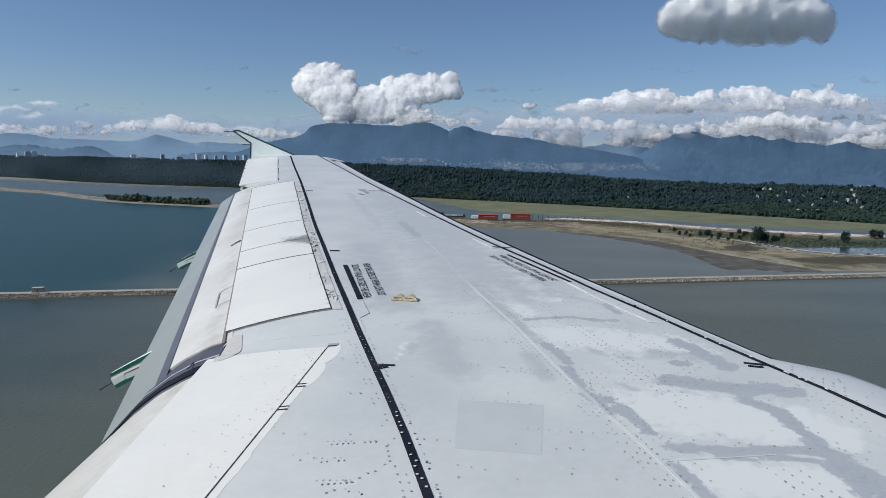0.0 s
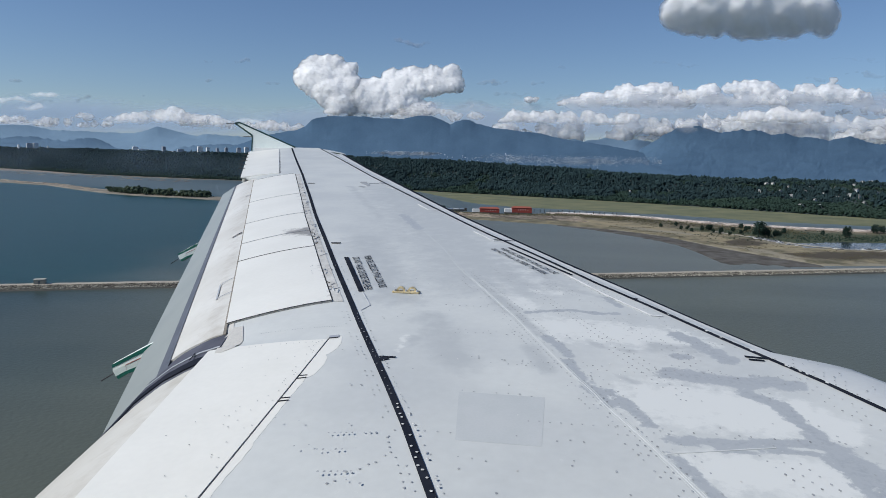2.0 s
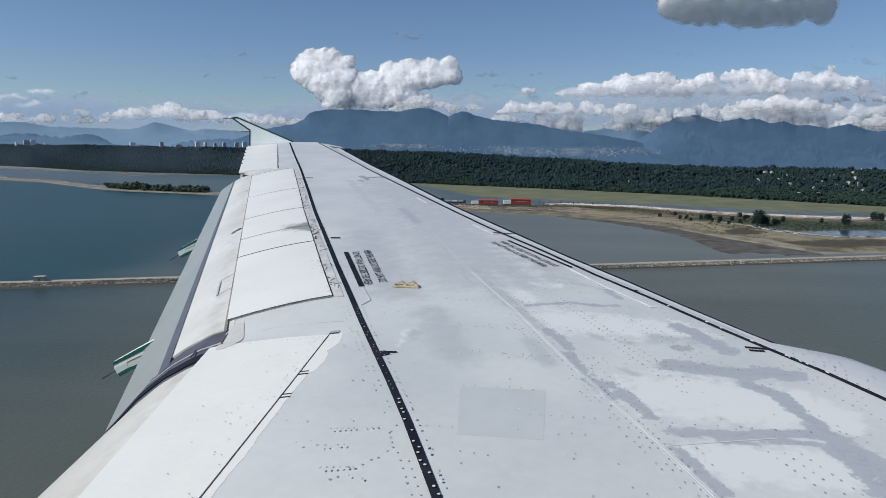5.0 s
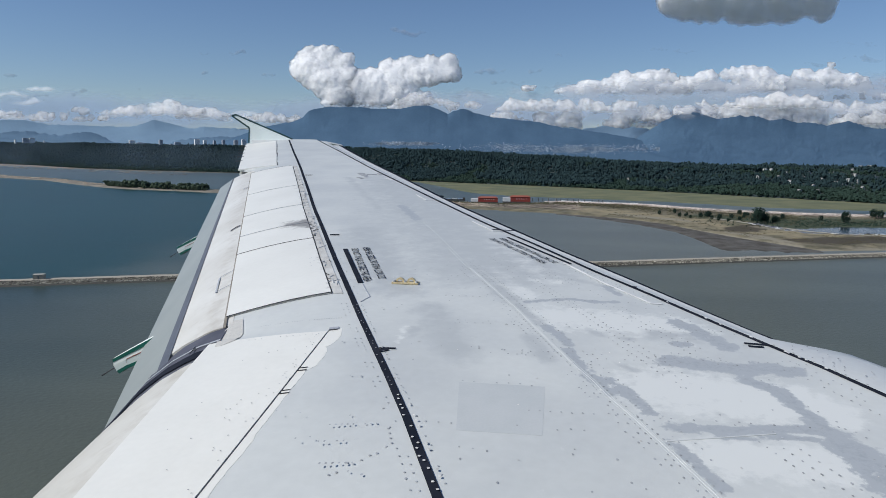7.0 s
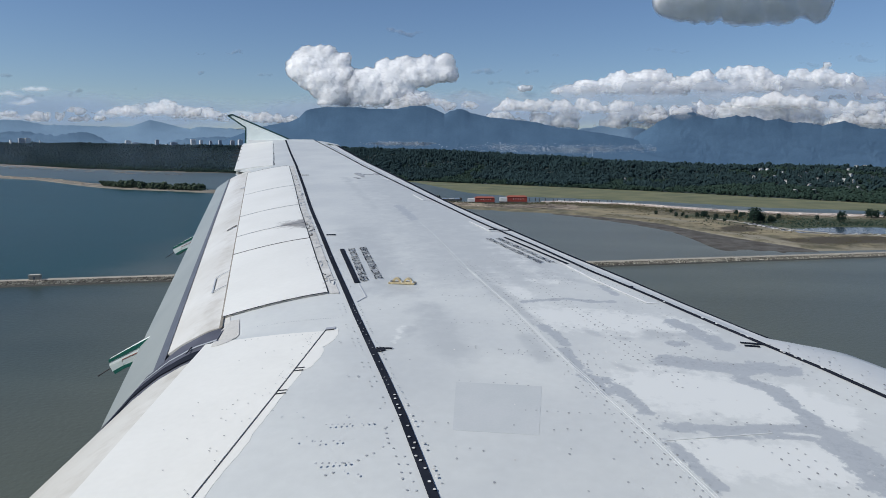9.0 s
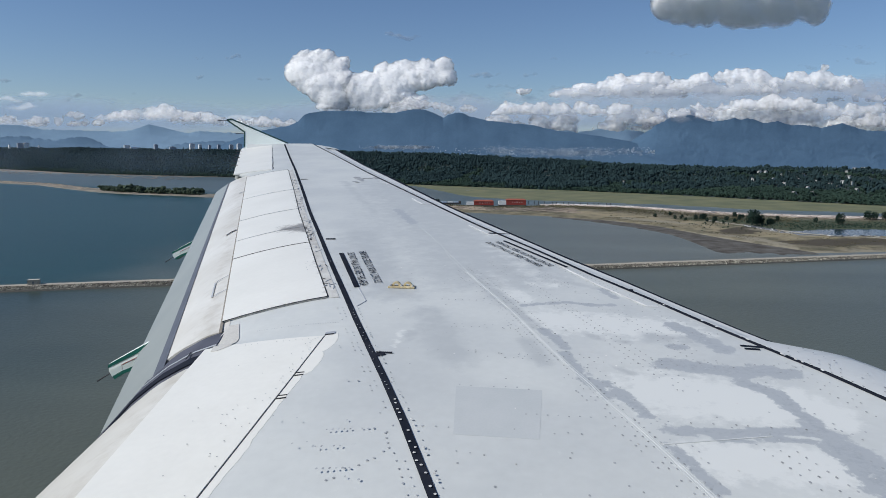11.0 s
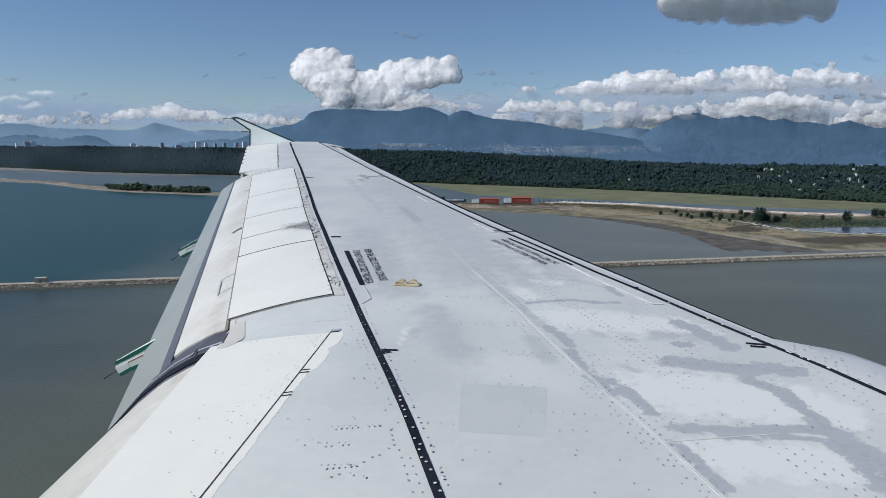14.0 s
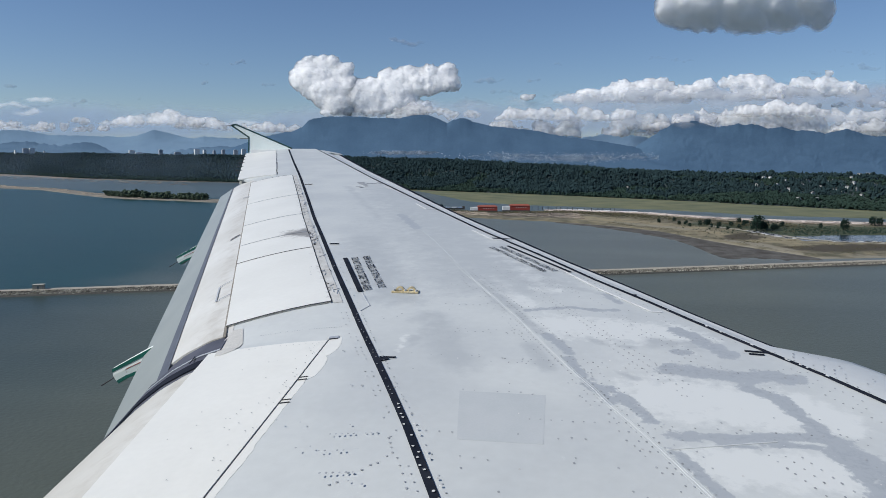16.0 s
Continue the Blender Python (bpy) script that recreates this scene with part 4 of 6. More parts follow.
# spit: a low bar that widens to flat land where the jetty meets it
SPIT_NEAR = [(-2400, 1740), (-1903, 1647), (-1313, 1549), (-1153, 1489), (-926, 1317), (-802, 1239), (-685, 1214), (-543, 1174), (-380, 1120), (-220, 1030), (-151, 990), (-123, 974), (-76, 966), (-31, 945), (12, 937), (34, 922), (98, 881), (147, 822), (169, 765), (203, 694), (228, 655), (245, 628), (330, 652), (1400, 1078)]
SPIT_FAR = [(-2400, 1850), (-2011, 1741), (-1441, 1701), (-1320, 1628), (-1145, 1549), (-988, 1427), (-880, 1360), (-730, 1294), (-610, 1266), (-542, 1240), (-380, 1190), (-237, 1136), (-169, 1112), (-119, 1093), (-67, 1070), (-30, 1088), (41, 1126), (100, 1116), (162, 1098), (228, 1044), (290, 1013), (356, 994), (454, 985), (700, 975), (1400, 1090)]
POND = (352.0, 800.0, 88.0, 34.0, 0.30)     # middle, half axes, turn


def in_pond(x, y, grow=1.0):
    c, s = math.cos(POND[4]), math.sin(POND[4])
    u, v = ((x - POND[0]) * c + (y - POND[1]) * s) / POND[2], (-(x - POND[0]) * s + (y - POND[1]) * c) / POND[3]
    return math.hypot(u, v) + 0.16 * fbm(x / 30, y / 30, 7.0) < grow


def spit_height(x, y, v):
    edge = min(v, 1 - v) * 2
    wide = lerp_list(SPIT_FAR, x) - lerp_list(SPIT_NEAR, x)
    z = -0.8 + 2.6 * min(1, edge * 3 * max(1.0, wide / 120)) + 0.5 * fbm(x / 23, y / 23)
    return min(z, 0.7) if in_pond(x, y, 1.05) else z


bar_silt = material("grey_silt_bar", (0.27, 0.235, 0.185), 0.9, second=(0.15, 0.14, 0.115), scale=0.03, grain=0.3)
terrain("sand_bar", bar_silt, SPIT_NEAR, [(x, y + 10) for x, y in SPIT_FAR], -2400, -230, 300, 12, lambda x, y, v: spit_height(x, y, v) - 0.15 + 0.9 * fbm(x / 70, y / 30, 5.0), "low grey silt bar awash at half tide", "sand bar")
weather(sand, (("dry", (0.275, 0.232, 0.140), 0.045, 1.30, 1.80), ("green", (0.048, 0.064, 0.030), 0.04, 1.30, 1.70), ("burnt", (0.062, 0.050, 0.030), 0.06, 1.40, 1.80), ("bare", (0.25, 0.225, 0.165), 0.05, 1.50, 1.90)))
spit = terrain("spit", sand, SPIT_NEAR, SPIT_FAR, -240, 1400, 420, 40, spit_height, "sandy spit with dry grass, green hollows and driftwood", "spit")


def bump_at(x, y, cx, cy, rx, ry, turn=0.0):
    c, s = math.cos(turn), math.sin(turn)
    return max(0.0, 1 - math.hypot(((x - cx) * c + (y - cy) * s) / rx, (-(x - cx) * s + (y - cy) * c) / ry))


def inward(x, y):
    a, c = lerp_list(SPIT_NEAR, x), lerp_list(SPIT_FAR, x)
    return (y - a) / (c - a)


keep_cover(spit, "dry", lambda x, y: 0.75 * max(0.0, 1 - abs(inward(x, y) - 0.35) / 0.4) if x > 60 else 0.25)
keep_cover(spit, "green", lambda x, y: min(1.0, 2.6 * max(bump_at(x, y, 410, 850, 210, 100, 0.1), bump_at(x, y, 300, 905, 140, 50, -0.2), bump_at(x, y, 640, 870, 260, 90))))
keep_cover(spit, "burnt", lambda x, y: min(1.0, 1.9 * max(bump_at(x, y, 315, 712, 130, 34, 0.35), bump_at(x, y, 225, 790, 26, 60, -0.5), bump_at(x, y, -20, 1070, 130, 26, -0.1) if x < 140 else 0, bump_at(x, y, 120, 1075, 120, 20, -0.25), bump_at(x, y, 235, 985, 110, 16, -0.3))))
keep_cover(spit, "bare", lambda x, y: min(1.0, 1.8 * max(bump_at(x, y, 262, 795, 44, 24, -0.9), bump_at(x, y, 150, 885, 110, 16, -0.75), bump_at(x, y, 215, 715, 80, 14, -1.1), 0.6 * max(0.0, 1 - inward(x, y) / 0.07))))

# pond behind the dry land
pond_water = material("pond_water", (0.030, 0.042, 0.050), 0.14, second=(0.040, 0.052, 0.058), scale=0.05, grain=0.05)
pond_ring = [(POND[0] + POND[2] * 1.1 * math.cos(a) * math.cos(POND[4]) - POND[3] * 1.1 * math.sin(a) * math.sin(POND[4]), POND[1] + POND[2] * 1.1 * math.cos(a) * math.sin(POND[4]) + POND[3] * 1.1 * math.sin(a) * math.cos(POND[4]), 1.15) for a in span(0, 6.2, 48)]
tagged(mesh_object("pond", pond_ring, [tuple(range(48))], pond_water), "still grey-blue pond among reeds", "pond", kind="structure")

# pale dirt track between the pond and the jetty
TRACK = [(215, 905), (235, 868), (262, 812), (288, 776), (320, 755), (352, 742), (420, 738), (520, 752), (700, 800)]
rows = []
for t in span(0, 1, 90):
    x, y = lerp_path(TRACK, t)
    x2, y2 = lerp_path(TRACK, min(1, t + 0.01)) if t < 0.99 else (x + 6, y + 1)
    d = Vector((x2 - x, y2 - y)).normalized() * 2.6
    rows.append([Vector((x + d.y * k, y - d.x * k, max(1.3, spit_height(x, y, inward(x, y))) + 0.35)) for k in (-1, 0, 1)])
tagged(plate("dirt_track", rows, material("pale_dirt", (0.40, 0.37, 0.31), 0.95, scale=0.1, grain=0.3), None, 0.3), "pale dirt track across the spit", "track", kind="structure")

# marsh
MARSH_NEAR = [(-500, 1840), (-450, 1800), (-369, 1764), (-290, 1690), (-206, 1500), (-135, 1324), (-79, 1250), (-22, 1238), (43, 1210), (214, 1170), (354, 1093), (496, 1080), (723, 1055), (1500, 980)]
SHORE = [(-4400, 3480), (-3663, 3181), (-2202, 2605), (-1944, 2481), (-1574, 2247), (-1289, 2159), (-1087, 2113), (-932, 2085), (-644, 1965), (-379, 1798), (-240, 1726), (-80, 1655), (56, 1590), (267, 1471), (434, 1344), (572, 1247), (757, 1135), (1500, 1050), (2600, 1000)]
terrain("marsh", marsh_mat, MARSH_NEAR, [(x, y + 15) for x, y in SHORE], -500, 1500, 260, 24, lambda x, y, v: -0.5 + 1.0 * min(1, 8 * v) + 0.35 * fbm(x / 60, y / 35) - 0.9 * max(0.0, 0.5 - abs(v - 0.55)) * max(0.0, min(1.0, (-60 - x) / 120)), "flat green and ochre tidal marsh", "marsh")
terrain("mud_flat", wet_mud, [(20, 925), (34, 912), (67, 880), (120, 796), (145, 735), (153, 660), (158, 588), (245, 622)], [(20, 933), (34, 926), (98, 886), (147, 828), (169, 771), (203, 700), (228, 660), (245, 632)], 24, 243, 80, 16, lambda x, y, v: -0.35 + 0.8 * min(1, 2.5 * v) + 0.35 * fbm(x / 18, y / 18), "brown wet mud flat bared by the tide", "mud")

# plateau under the forest
TOPS = [(-4400, 95), (-2200, 94), (-932, 90), (-240, 82), (56, 69), (230, 63), (340, 59), (570, 59), (1500, 61), (2600, 57)]


def land_height(x, y, v):
    inland = v * 620.0
    s = min(1.0, inland / 420.0)
    s = s * s * (3 - 2 * s)
    return -0.5 + 3.0 * min(1, inland / 12) + (lerp_list(TOPS, x) - 20) * s + 5 * fbm(x / 160, y / 160) * min(1, inland / 100)


terrain("wooded_plateau", forest_floor, SHORE, [(x, y + 620) for x, y in SHORE], -4400, 2600, 300, 30, land_height, "dark forest floor rising from the shore", "ground")
beach_sand = material("pinkish_beach", (0.30, 0.235, 0.185), 0.9, second=(0.17, 0.155, 0.13), scale=0.015, grain=0.3)
terrain("beach", beach_sand, [(-3600, 2960), (-2202, 2350), (-1944, 2290), (-1574, 2170), (-1289, 2110), (-1087, 2075), (-932, 2050), (-500, 1850), (-379, 1775), (-200, 1690)], [(x, y + 8) for x, y in SHORE], -3500, -250, 260, 8, lambda x, y, v: -0.55 + 1.1 * v + 0.45 * fbm(x / 60, y / 30), "pale pinkish beach below the trees", "beach")

# trees, in masses
rng = random.Random(7)


def tree_mass(name, spots, mat, conifer, label, lumps=5):
    verts, faces = [], []
    for x, y, z, h in spots:
        turn = rng.uniform(0, 6.28)
        base = len(verts)
        if conifer:
            r = h * rng.uniform(0.28, 0.42)
            tiers = ((0.05, 1.0, 0.55), (0.36, 0.72, 0.80), (0.62, 0.42, 1.0))
            for lo, w, hi in tiers:
                k0 = len(verts)
                for k in range(5):
                    a = turn + k * 1.2566 + lo
                    rr = r * w * rng.uniform(0.75, 1.2)
                    verts.append((x + rr * math.cos(a), y + rr * math.sin(a), z + h * (lo + rng.uniform(-0.03, 0.03))))
                verts.append((x, y, z + h * hi))
                faces += [(k0 + k, k0 + (k + 1) % 5, k0 + 5) for k in range(5)]
        else:
            for _ in range(lumps):
                r = h * rng.uniform(0.18, 0.30) * (1.0 if lumps > 3 else 1.25)
                cx, cy, cz = x + rng.uniform(-0.28, 0.28) * h, y + rng.uniform(-0.28, 0.28) * h, z + h * rng.uniform(0.25, 0.75)
                k0 = len(verts)
                verts.append((cx, cy, cz + r * rng.uniform(0.8, 1.1)))
                for lift, w in ((0.35, 0.85), (-0.35, 0.9)):
                    for k in range(5):
                        a = turn + k * 1.2566 + lift
                        rr = r * w * rng.uniform(0.5, 1.35)
                        verts.append((cx + rr * math.cos(a), cy + rr * math.sin(a), cz + r * (lift + rng.uniform(-0.3, 0.3))))
                for k in range(5):
                    k2 = (k + 1) % 5
                    faces += [(k0, k0 + 1 + k, k0 + 1 + k2), (k0 + 1 + k, k0 + 6 + k, k0 + 6 + k2, k0 + 1 + k2)]
    return tagged(mesh_object(name, verts, faces, mat), label, "forest", kind="stuff")


# View column, view row and length of each house, cast onto the land below.
HOUSES = [(1360, 283, 14), (1371, 283, 9), (1397, 288, 10), (1411, 285, 8), (1424, 321, 12), (1457, 322, 10), (1473, 291, 9), (1484, 289, 7), (1497, 294, 8), (1521, 292, 9), (1530, 277, 16), (1545, 276, 12), (1537, 325, 10), (1438, 288, 8), (1117, 301, 8), (697, 293, 8), (860, 300, 7), (1556, 296, 9), (1510, 301, 8), (1348, 296, 7), (1385, 296, 7), (1430, 297, 8), (1462, 300, 7), (1488, 306, 7), (1503, 310, 8), (1526, 303, 8), (1552, 309, 9), (1405, 304, 7), (1449, 311, 7), (1560, 284, 10), (1515, 283, 10), (1490, 280, 10)]
LOTS = []
for station, mark, length in HOUSES:
    across = (station - 784) / 1245.0
    az = math.atan(across) - radians(7.9)
    slope = (mark - 247 - (station - 784) * 0.0057) / 1230.0 * 0.98
    for d in range(1300, 2600, 4):
        x, y = d / math.cos(math.atan(across)) * math.sin(az), d / math.cos(math.atan(across)) * math.cos(az)
        v = (y - lerp_list(SHORE, x)) / 620.0
        if v > 0.02 and ALT - slope * d < land_height(x, y, v) + 3:
            LOTS.append((x, y, land_height(x, y, v), length))
            break
conifers, broadleaves, mixed_trees = [], [], []
for _ in range(80000):
    x = rng.uniform(-3500, 1700)
    d = rng.uniform(2, 610) if rng.random() < 0.72 else rng.uniform(2, 160)
    v = d / 620.0
    y = lerp_list(SHORE, x) + d
    if any(abs(x - a) < 0.4 * c + 1 and -34 < y - b_ < 8 for a, b_, _, c in LOTS):
        continue
    z = land_height(x, y, v) - 1
    mixed = fbm(x / 120, y / 120, 3.0)
    leafy = max(0.0, min(1.0, (x - 260) / 200))
    if d < 40 + 60 * mixed + 130 * leafy or mixed > 0.40 - 0.3 * leafy:
        broadleaves.append((x, y, z, rng.uniform(5.5, 10) * (1.0 + 0.5 * fbm(x / 35, y / 35, 6.0))))
    else:
        h = rng.uniform(10, 15) * (1.0 + 0.2 * mixed + 0.4 * fbm(x / 50, y / 50, 8.0))
        if rng.random() < 0.5:
            mixed_trees.append((x, y, z + 1, h))
        else:
            conifers.append((x, y, z, h * (1.25 if rng.random() < 0.03 else 1.0)))
tree_mass("conifer_forest", conifers, conifer_mat, True, "dense dark green conifer forest on the plateau")
tree_mass("mixed_forest", mixed_trees, conifer_mat, False, "dark rounded crowns among the conifers", 2)
tree_mass("broadleaf_wood", broadleaves, leaf_mat, False, "lighter green broadleaf trees along the shore")


# ---- mountains ----
# Far things are placed to fit one camera view: its heading, dip and focal length.
HEADING, DIP, REACH = radians(-7.9), radians(8.967), 1230.0


def upright(station, mark):
    """Slope across and up per metre ahead; station, mark: column and row of the camera's view."""
    up = (441 - mark + (station - 784) * 0.0057) / REACH
    ahead = math.cos(DIP) + up * math.sin(DIP)
    return (station - 784) / REACH / ahead, (up * math.cos(DIP) - math.sin(DIP)) / ahead


def bearing(station, mark=200):
    """Azimuth (from y, to the right) of a station, a column of the camera's view."""
    return math.atan(upright(station, mark)[0]) + HEADING


def rise(station, mark):
    """Height per metre of distance for a mark, a row of the camera's view."""
    across, up = upright(station, mark)
    return up * math.cos(math.atan(across))


def outward(station, depth, mark=200):
    """Distance at which a station's column of the view meets an upright plane so far off."""
    return depth / math.cos(math.atan(upright(station, mark)[0]))


# Distance haze is painted into the hills' base colours: bluer and paler further off.
haze_hill_mat = material("wooded_mountain", (0.090, 0.157, 0.240), 0.95, second=(0.075, 0.134, 0.210), scale=0.007, grain=0.12, spec=0.0)
far_haze_hill_mat = material("far_mountain", (0.225, 0.335, 0.45), 0.95, second=(0.21, 0.315, 0.43), scale=0.008, grain=0.06, spec=0.0)
mid_haze_hill_mat = material("near_hills", (0.145, 0.230, 0.325), 0.95, second=(0.13, 0.21, 0.305), scale=0.01, grain=0.08, spec=0.0)


def spur(station, v, seed):
    """Ridges that run down and across the slope."""
    w = station + 46 * fbm(station / 95, v * 1.9, seed) + 26 * v
    return 0.8 - abs(fbm(w / 42, v * 4.6 + w / 110, seed + 4, 6)) * 2.0 + 0.3 * fbm(station / 12, v * 9, seed + 9)


def range_of_hills(name, ridge, radius, depth, mat, label, rough=1.0, n=760, m=34):
    verts, faces = [], []
    p0, p1 = ridge[0][0], ridge[-1][0]
    for i in range(n):
        station = p0 + (p1 - p0) * i / (n - 1)
        az = bearing(station)
        away = outward(station, radius)
        base = ALT + away * rise(station, lerp_list(ridge, station))
        broad = sum(ALT + away * rise(station + o, lerp_list(ridge, station + o)) for o in range(-70, 71, 10)) / 15
        for j in range(m):
            v = j / (m - 1)
            r = away - depth * (1 - v) ** 1.1 - 11 * rough * (spur(station, v, radius) - 0.5) * min(1, 4 * v) * (1 - v) ** 0.5
            top = broad + (base - broad) * v ** 7 + rough * 9 * fbm(station / 22, radius / 70 + 1.5 * v, 0, 6) * v ** 14 + rough * 14 * fbm(station / 9, radius / 50, 2.0, 5) * v ** 26
            verts.append((r * math.sin(az), r * math.cos(az), -5 + (top + 5) * (v ** 1.1)))
    for i in range(n - 1):
        for j in range(m - 1):
            k = i * m + j
            faces.append((k, k + m, k + m + 1, k + 1))
    return tagged(mesh_object(name, verts, faces, mat, smooth=True), label, "mountain", kind="structure")


range_of_hills("far_mountains", [(-500, 205), (-200, 198), (-60, 204), (0, 201.5), (22, 200), (48, 202), (85, 209), (119, 210), (160, 211), (208, 212), (238, 211), (255, 206), (273, 199), (297, 205), (320, 212), (342, 215), (360, 211), (390, 213), (440, 216), (520, 222), (620, 232)], 4420, 160, far_haze_hill_mat, "pale blue far mountain range", 0.3)
range_of_hills("back_ridge", [(960, 225), (1003, 210), (1016, 208), (1026, 212), (1042, 211), (1073, 205), (1090, 209), (1104, 211), (1126, 207), (1150, 212), (1220, 228)], 4410, 120, far_haze_hill_mat, "pale blue ridge behind the pass", 0.5, 120)
range_of_hills("near_hills", [(-500, 232), (-60, 228), (0, 224.5), (22, 222), (45, 221), (74, 225), (102, 228), (130, 224), (152, 221), (171, 225), (187, 234), (200, 240), (280, 243), (297, 239), (316, 235), (353, 231), (390, 229), (440, 231), (520, 240), (600, 250)], 4360, 140, mid_haze_hill_mat, "low blue wooded hills", 0.5)
range_of_hills("high_mountain", [(380, 243), (420, 228), (455, 214), (480, 209), (500, 204), (518, 202), (535, 195), (547, 183), (557, 179), (577, 176), (617, 175), (643, 175.5), (657, 178), (690, 178), (707, 179), (727, 174), (740, 172), (760, 172), (780, 180), (793, 186), (802, 182), (815, 177), (828, 178), (843, 185), (858, 189), (900, 195), (928, 197), (961, 201), (976, 205), (1003, 210), (1034, 214), (1080, 220), (1126, 228), (1160, 238), (1220, 252), (1320, 275)], 4330, 300, haze_hill_mat, "broad flat-topped blue wooded mountain", 0.28)
range_of_hills("twin_mountain", [(1080, 256), (1110, 240), (1130, 227), (1143, 218), (1161, 208), (1174, 198), (1196, 187), (1213, 183), (1233, 181), (1253, 187), (1272, 193), (1290, 191), (1312, 186), (1323, 189), (1336, 186), (1362, 194), (1389, 192), (1415, 199), (1441, 199), (1468, 204), (1485, 200), (1503, 196), (1520, 199), (1538, 206), (1568, 209), (1640, 206), (1750, 200), (2000, 215)], 4370, 240, haze_hill_mat, "long blue mountain with several peaks", 0.42)


# houses and clearings on the lower slopes
hrng = random.Random(11)
verts, faces = [], []
for _ in range(2800):
    station, mark = hrng.choice(((hrng.gauss(695, 16), 240), (hrng.gauss(745, 14), 240), (hrng.gauss(905, 38), 246), (hrng.uniform(880, 1100), 249), (hrng.gauss(1010, 38), 250), (hrng.uniform(1000, 1170), 247)))
    mark += hrng.gauss(0, 1.6 if station < 800 else 3.6)
    az, r = bearing(station, mark), outward(station, 4022, mark)
    x, y, z = r * math.sin(az), r * math.cos(az), ALT + r * rise(station, mark)
    w, h, k0 = hrng.uniform(0.8, 3.4), hrng.uniform(0.9, 2.2), len(verts)
    for dz in (0, h):
        verts += [(x - w, y - 4, z + dz), (x + w, y - 4, z + dz), (x + w, y + 4, z + dz), (x - w, y + 4, z + dz)]
    verts += [(x - w, y, z + h * 1.5), (x + w, y, z + h * 1.5)]
    faces += [tuple(k0 + i for i in f) for f in ((0, 1, 5, 4), (1, 2, 6, 5), (2, 3, 7, 6), (3, 0, 4, 7), (4, 5, 9, 8), (6, 7, 8, 9), (5, 6, 9), (7, 4, 8))]
house_mat = material("pale_house_walls", (0.60, 0.66, 0.72), 0.8, second=(0.20, 0.27, 0.36), scale=0.02, island=0.5)
tagged(mesh_object("hillside_houses", verts, faces, house_mat), "many small pale houses scattered over the mountain's foot", "houses", kind="stuff")


# ---- clouds ----
def cloud_material(name, color, reach=60.0, fray=0.7, grain=0.016, swell=0.0, thick=None):
    """Vapour: light sinks in and scatters far, and the body thins to nothing, in shreds, where the mesh says so."""
    m = bpy.data.materials.new(name)
    m.use_nodes = True
    n, l = m.node_tree.nodes, m.node_tree.links
    p = n["Principled BSDF"]
    p.inputs["Base Color"].default_value = (*color, 1)
    p.inputs["Roughness"].default_value, p.inputs["Specular IOR Level"].default_value = 1.0, 0.0
    p.inputs["Subsurface Weight"].default_value = 1.0 if reach else 0.0
    p.inputs["Subsurface Radius"].default_value = (1.0, 1.0, 1.0)
    p.inputs["Subsurface Scale"].default_value = reach or 1.0
    att, co, nz = n.new("ShaderNodeAttribute"), n.new("ShaderNodeTexCoord"), n.new("ShaderNodeTexNoise")
    att.attribute_name = "fluff"
    stretch = n.new("ShaderNodeMapping")
    stretch.inputs["Scale"].default_value = (1.0, 1.0, 1.8)
    l.new(co.outputs["Object"], stretch.inputs["Vector"])
    l.new(stretch.outputs["Vector"], nz.inputs["Vector"])
    nz.inputs["Scale"].default_value, nz.inputs["Detail"].default_value, nz.inputs["Roughness"].default_value = grain, 8.0, 0.6
    body = n.new("ShaderNodeMath")
    body.operation = "MULTIPLY"
    body.inputs[1].default_value = 1 + (fray if thick is None else thick)
    l.new(att.outputs["Fac"], body.inputs[0])
    gaps = n.new("ShaderNodeMath")
    gaps.operation = "MULTIPLY_ADD"
    gaps.inputs[1].default_value = -fray
    l.new(nz.outputs["Fac"], gaps.inputs[0])
    l.new(body.outputs[0], gaps.inputs[2])
    gaps.use_clamp = True
    relief, lift = n.new("ShaderNodeTexNoise"), n.new("ShaderNodeBump")
    relief.inputs["Scale"].default_value, relief.inputs["Detail"].default_value, relief.inputs["Roughness"].default_value = 0.030, 8.0, 0.62
    l.new(co.outputs["Object"], relief.inputs["Vector"])
    l.new(relief.outputs["Fac"], lift.inputs["Height"])
    lift.inputs["Distance"].default_value, lift.inputs["Strength"].default_value = swell, 0.8
    if swell:
        l.new(lift.outputs["Normal"], p.inputs["Normal"])
    l.new(gaps.outputs[0], p.inputs["Alpha"])
    return m


cloud_white = cloud_material("cumulus_vapour", (0.998, 0.99, 0.975), 160.0, 1.0, 0.022, 8.0, 0.50)
cloud_bank = cloud_material("bank_vapour", (0.999, 0.995, 0.985), 160.0, 1.75, 0.010, 9.0, 0.66)
cloud_streak = cloud_material("streak_vapour", (0.86, 0.89, 0.91), 0.0, 0.5, 0.012)
cloud_grey = cloud_material("stratus_vapour", (0.44, 0.49, 0.57), 0.0, 0.7, 0.014)
# Darker copy of the white vapour: an underside's shade put into the colour.
cloud_under = cloud_material("shaded_cloud_base", (0.87, 0.89, 0.925), 160.0, 0.9, 0.02, 4.0)
cloud_fill = cloud_material("broken_stratus_vapour", (0.55, 0.595, 0.665), 0.0, 0.8, 0.012, 0.0, 0.6)
# Two tints for the haze sheets: aerial haze put into a surface colour.
haze_tint = cloud_material("haze_tint", (0.39, 0.49, 0.61), 0.0, 0.35, 0.006)
pale_haze_tint = cloud_material("pale_haze_sheet", (0.40, 0.515, 0.64), 0.0, 0.35, 0.006)


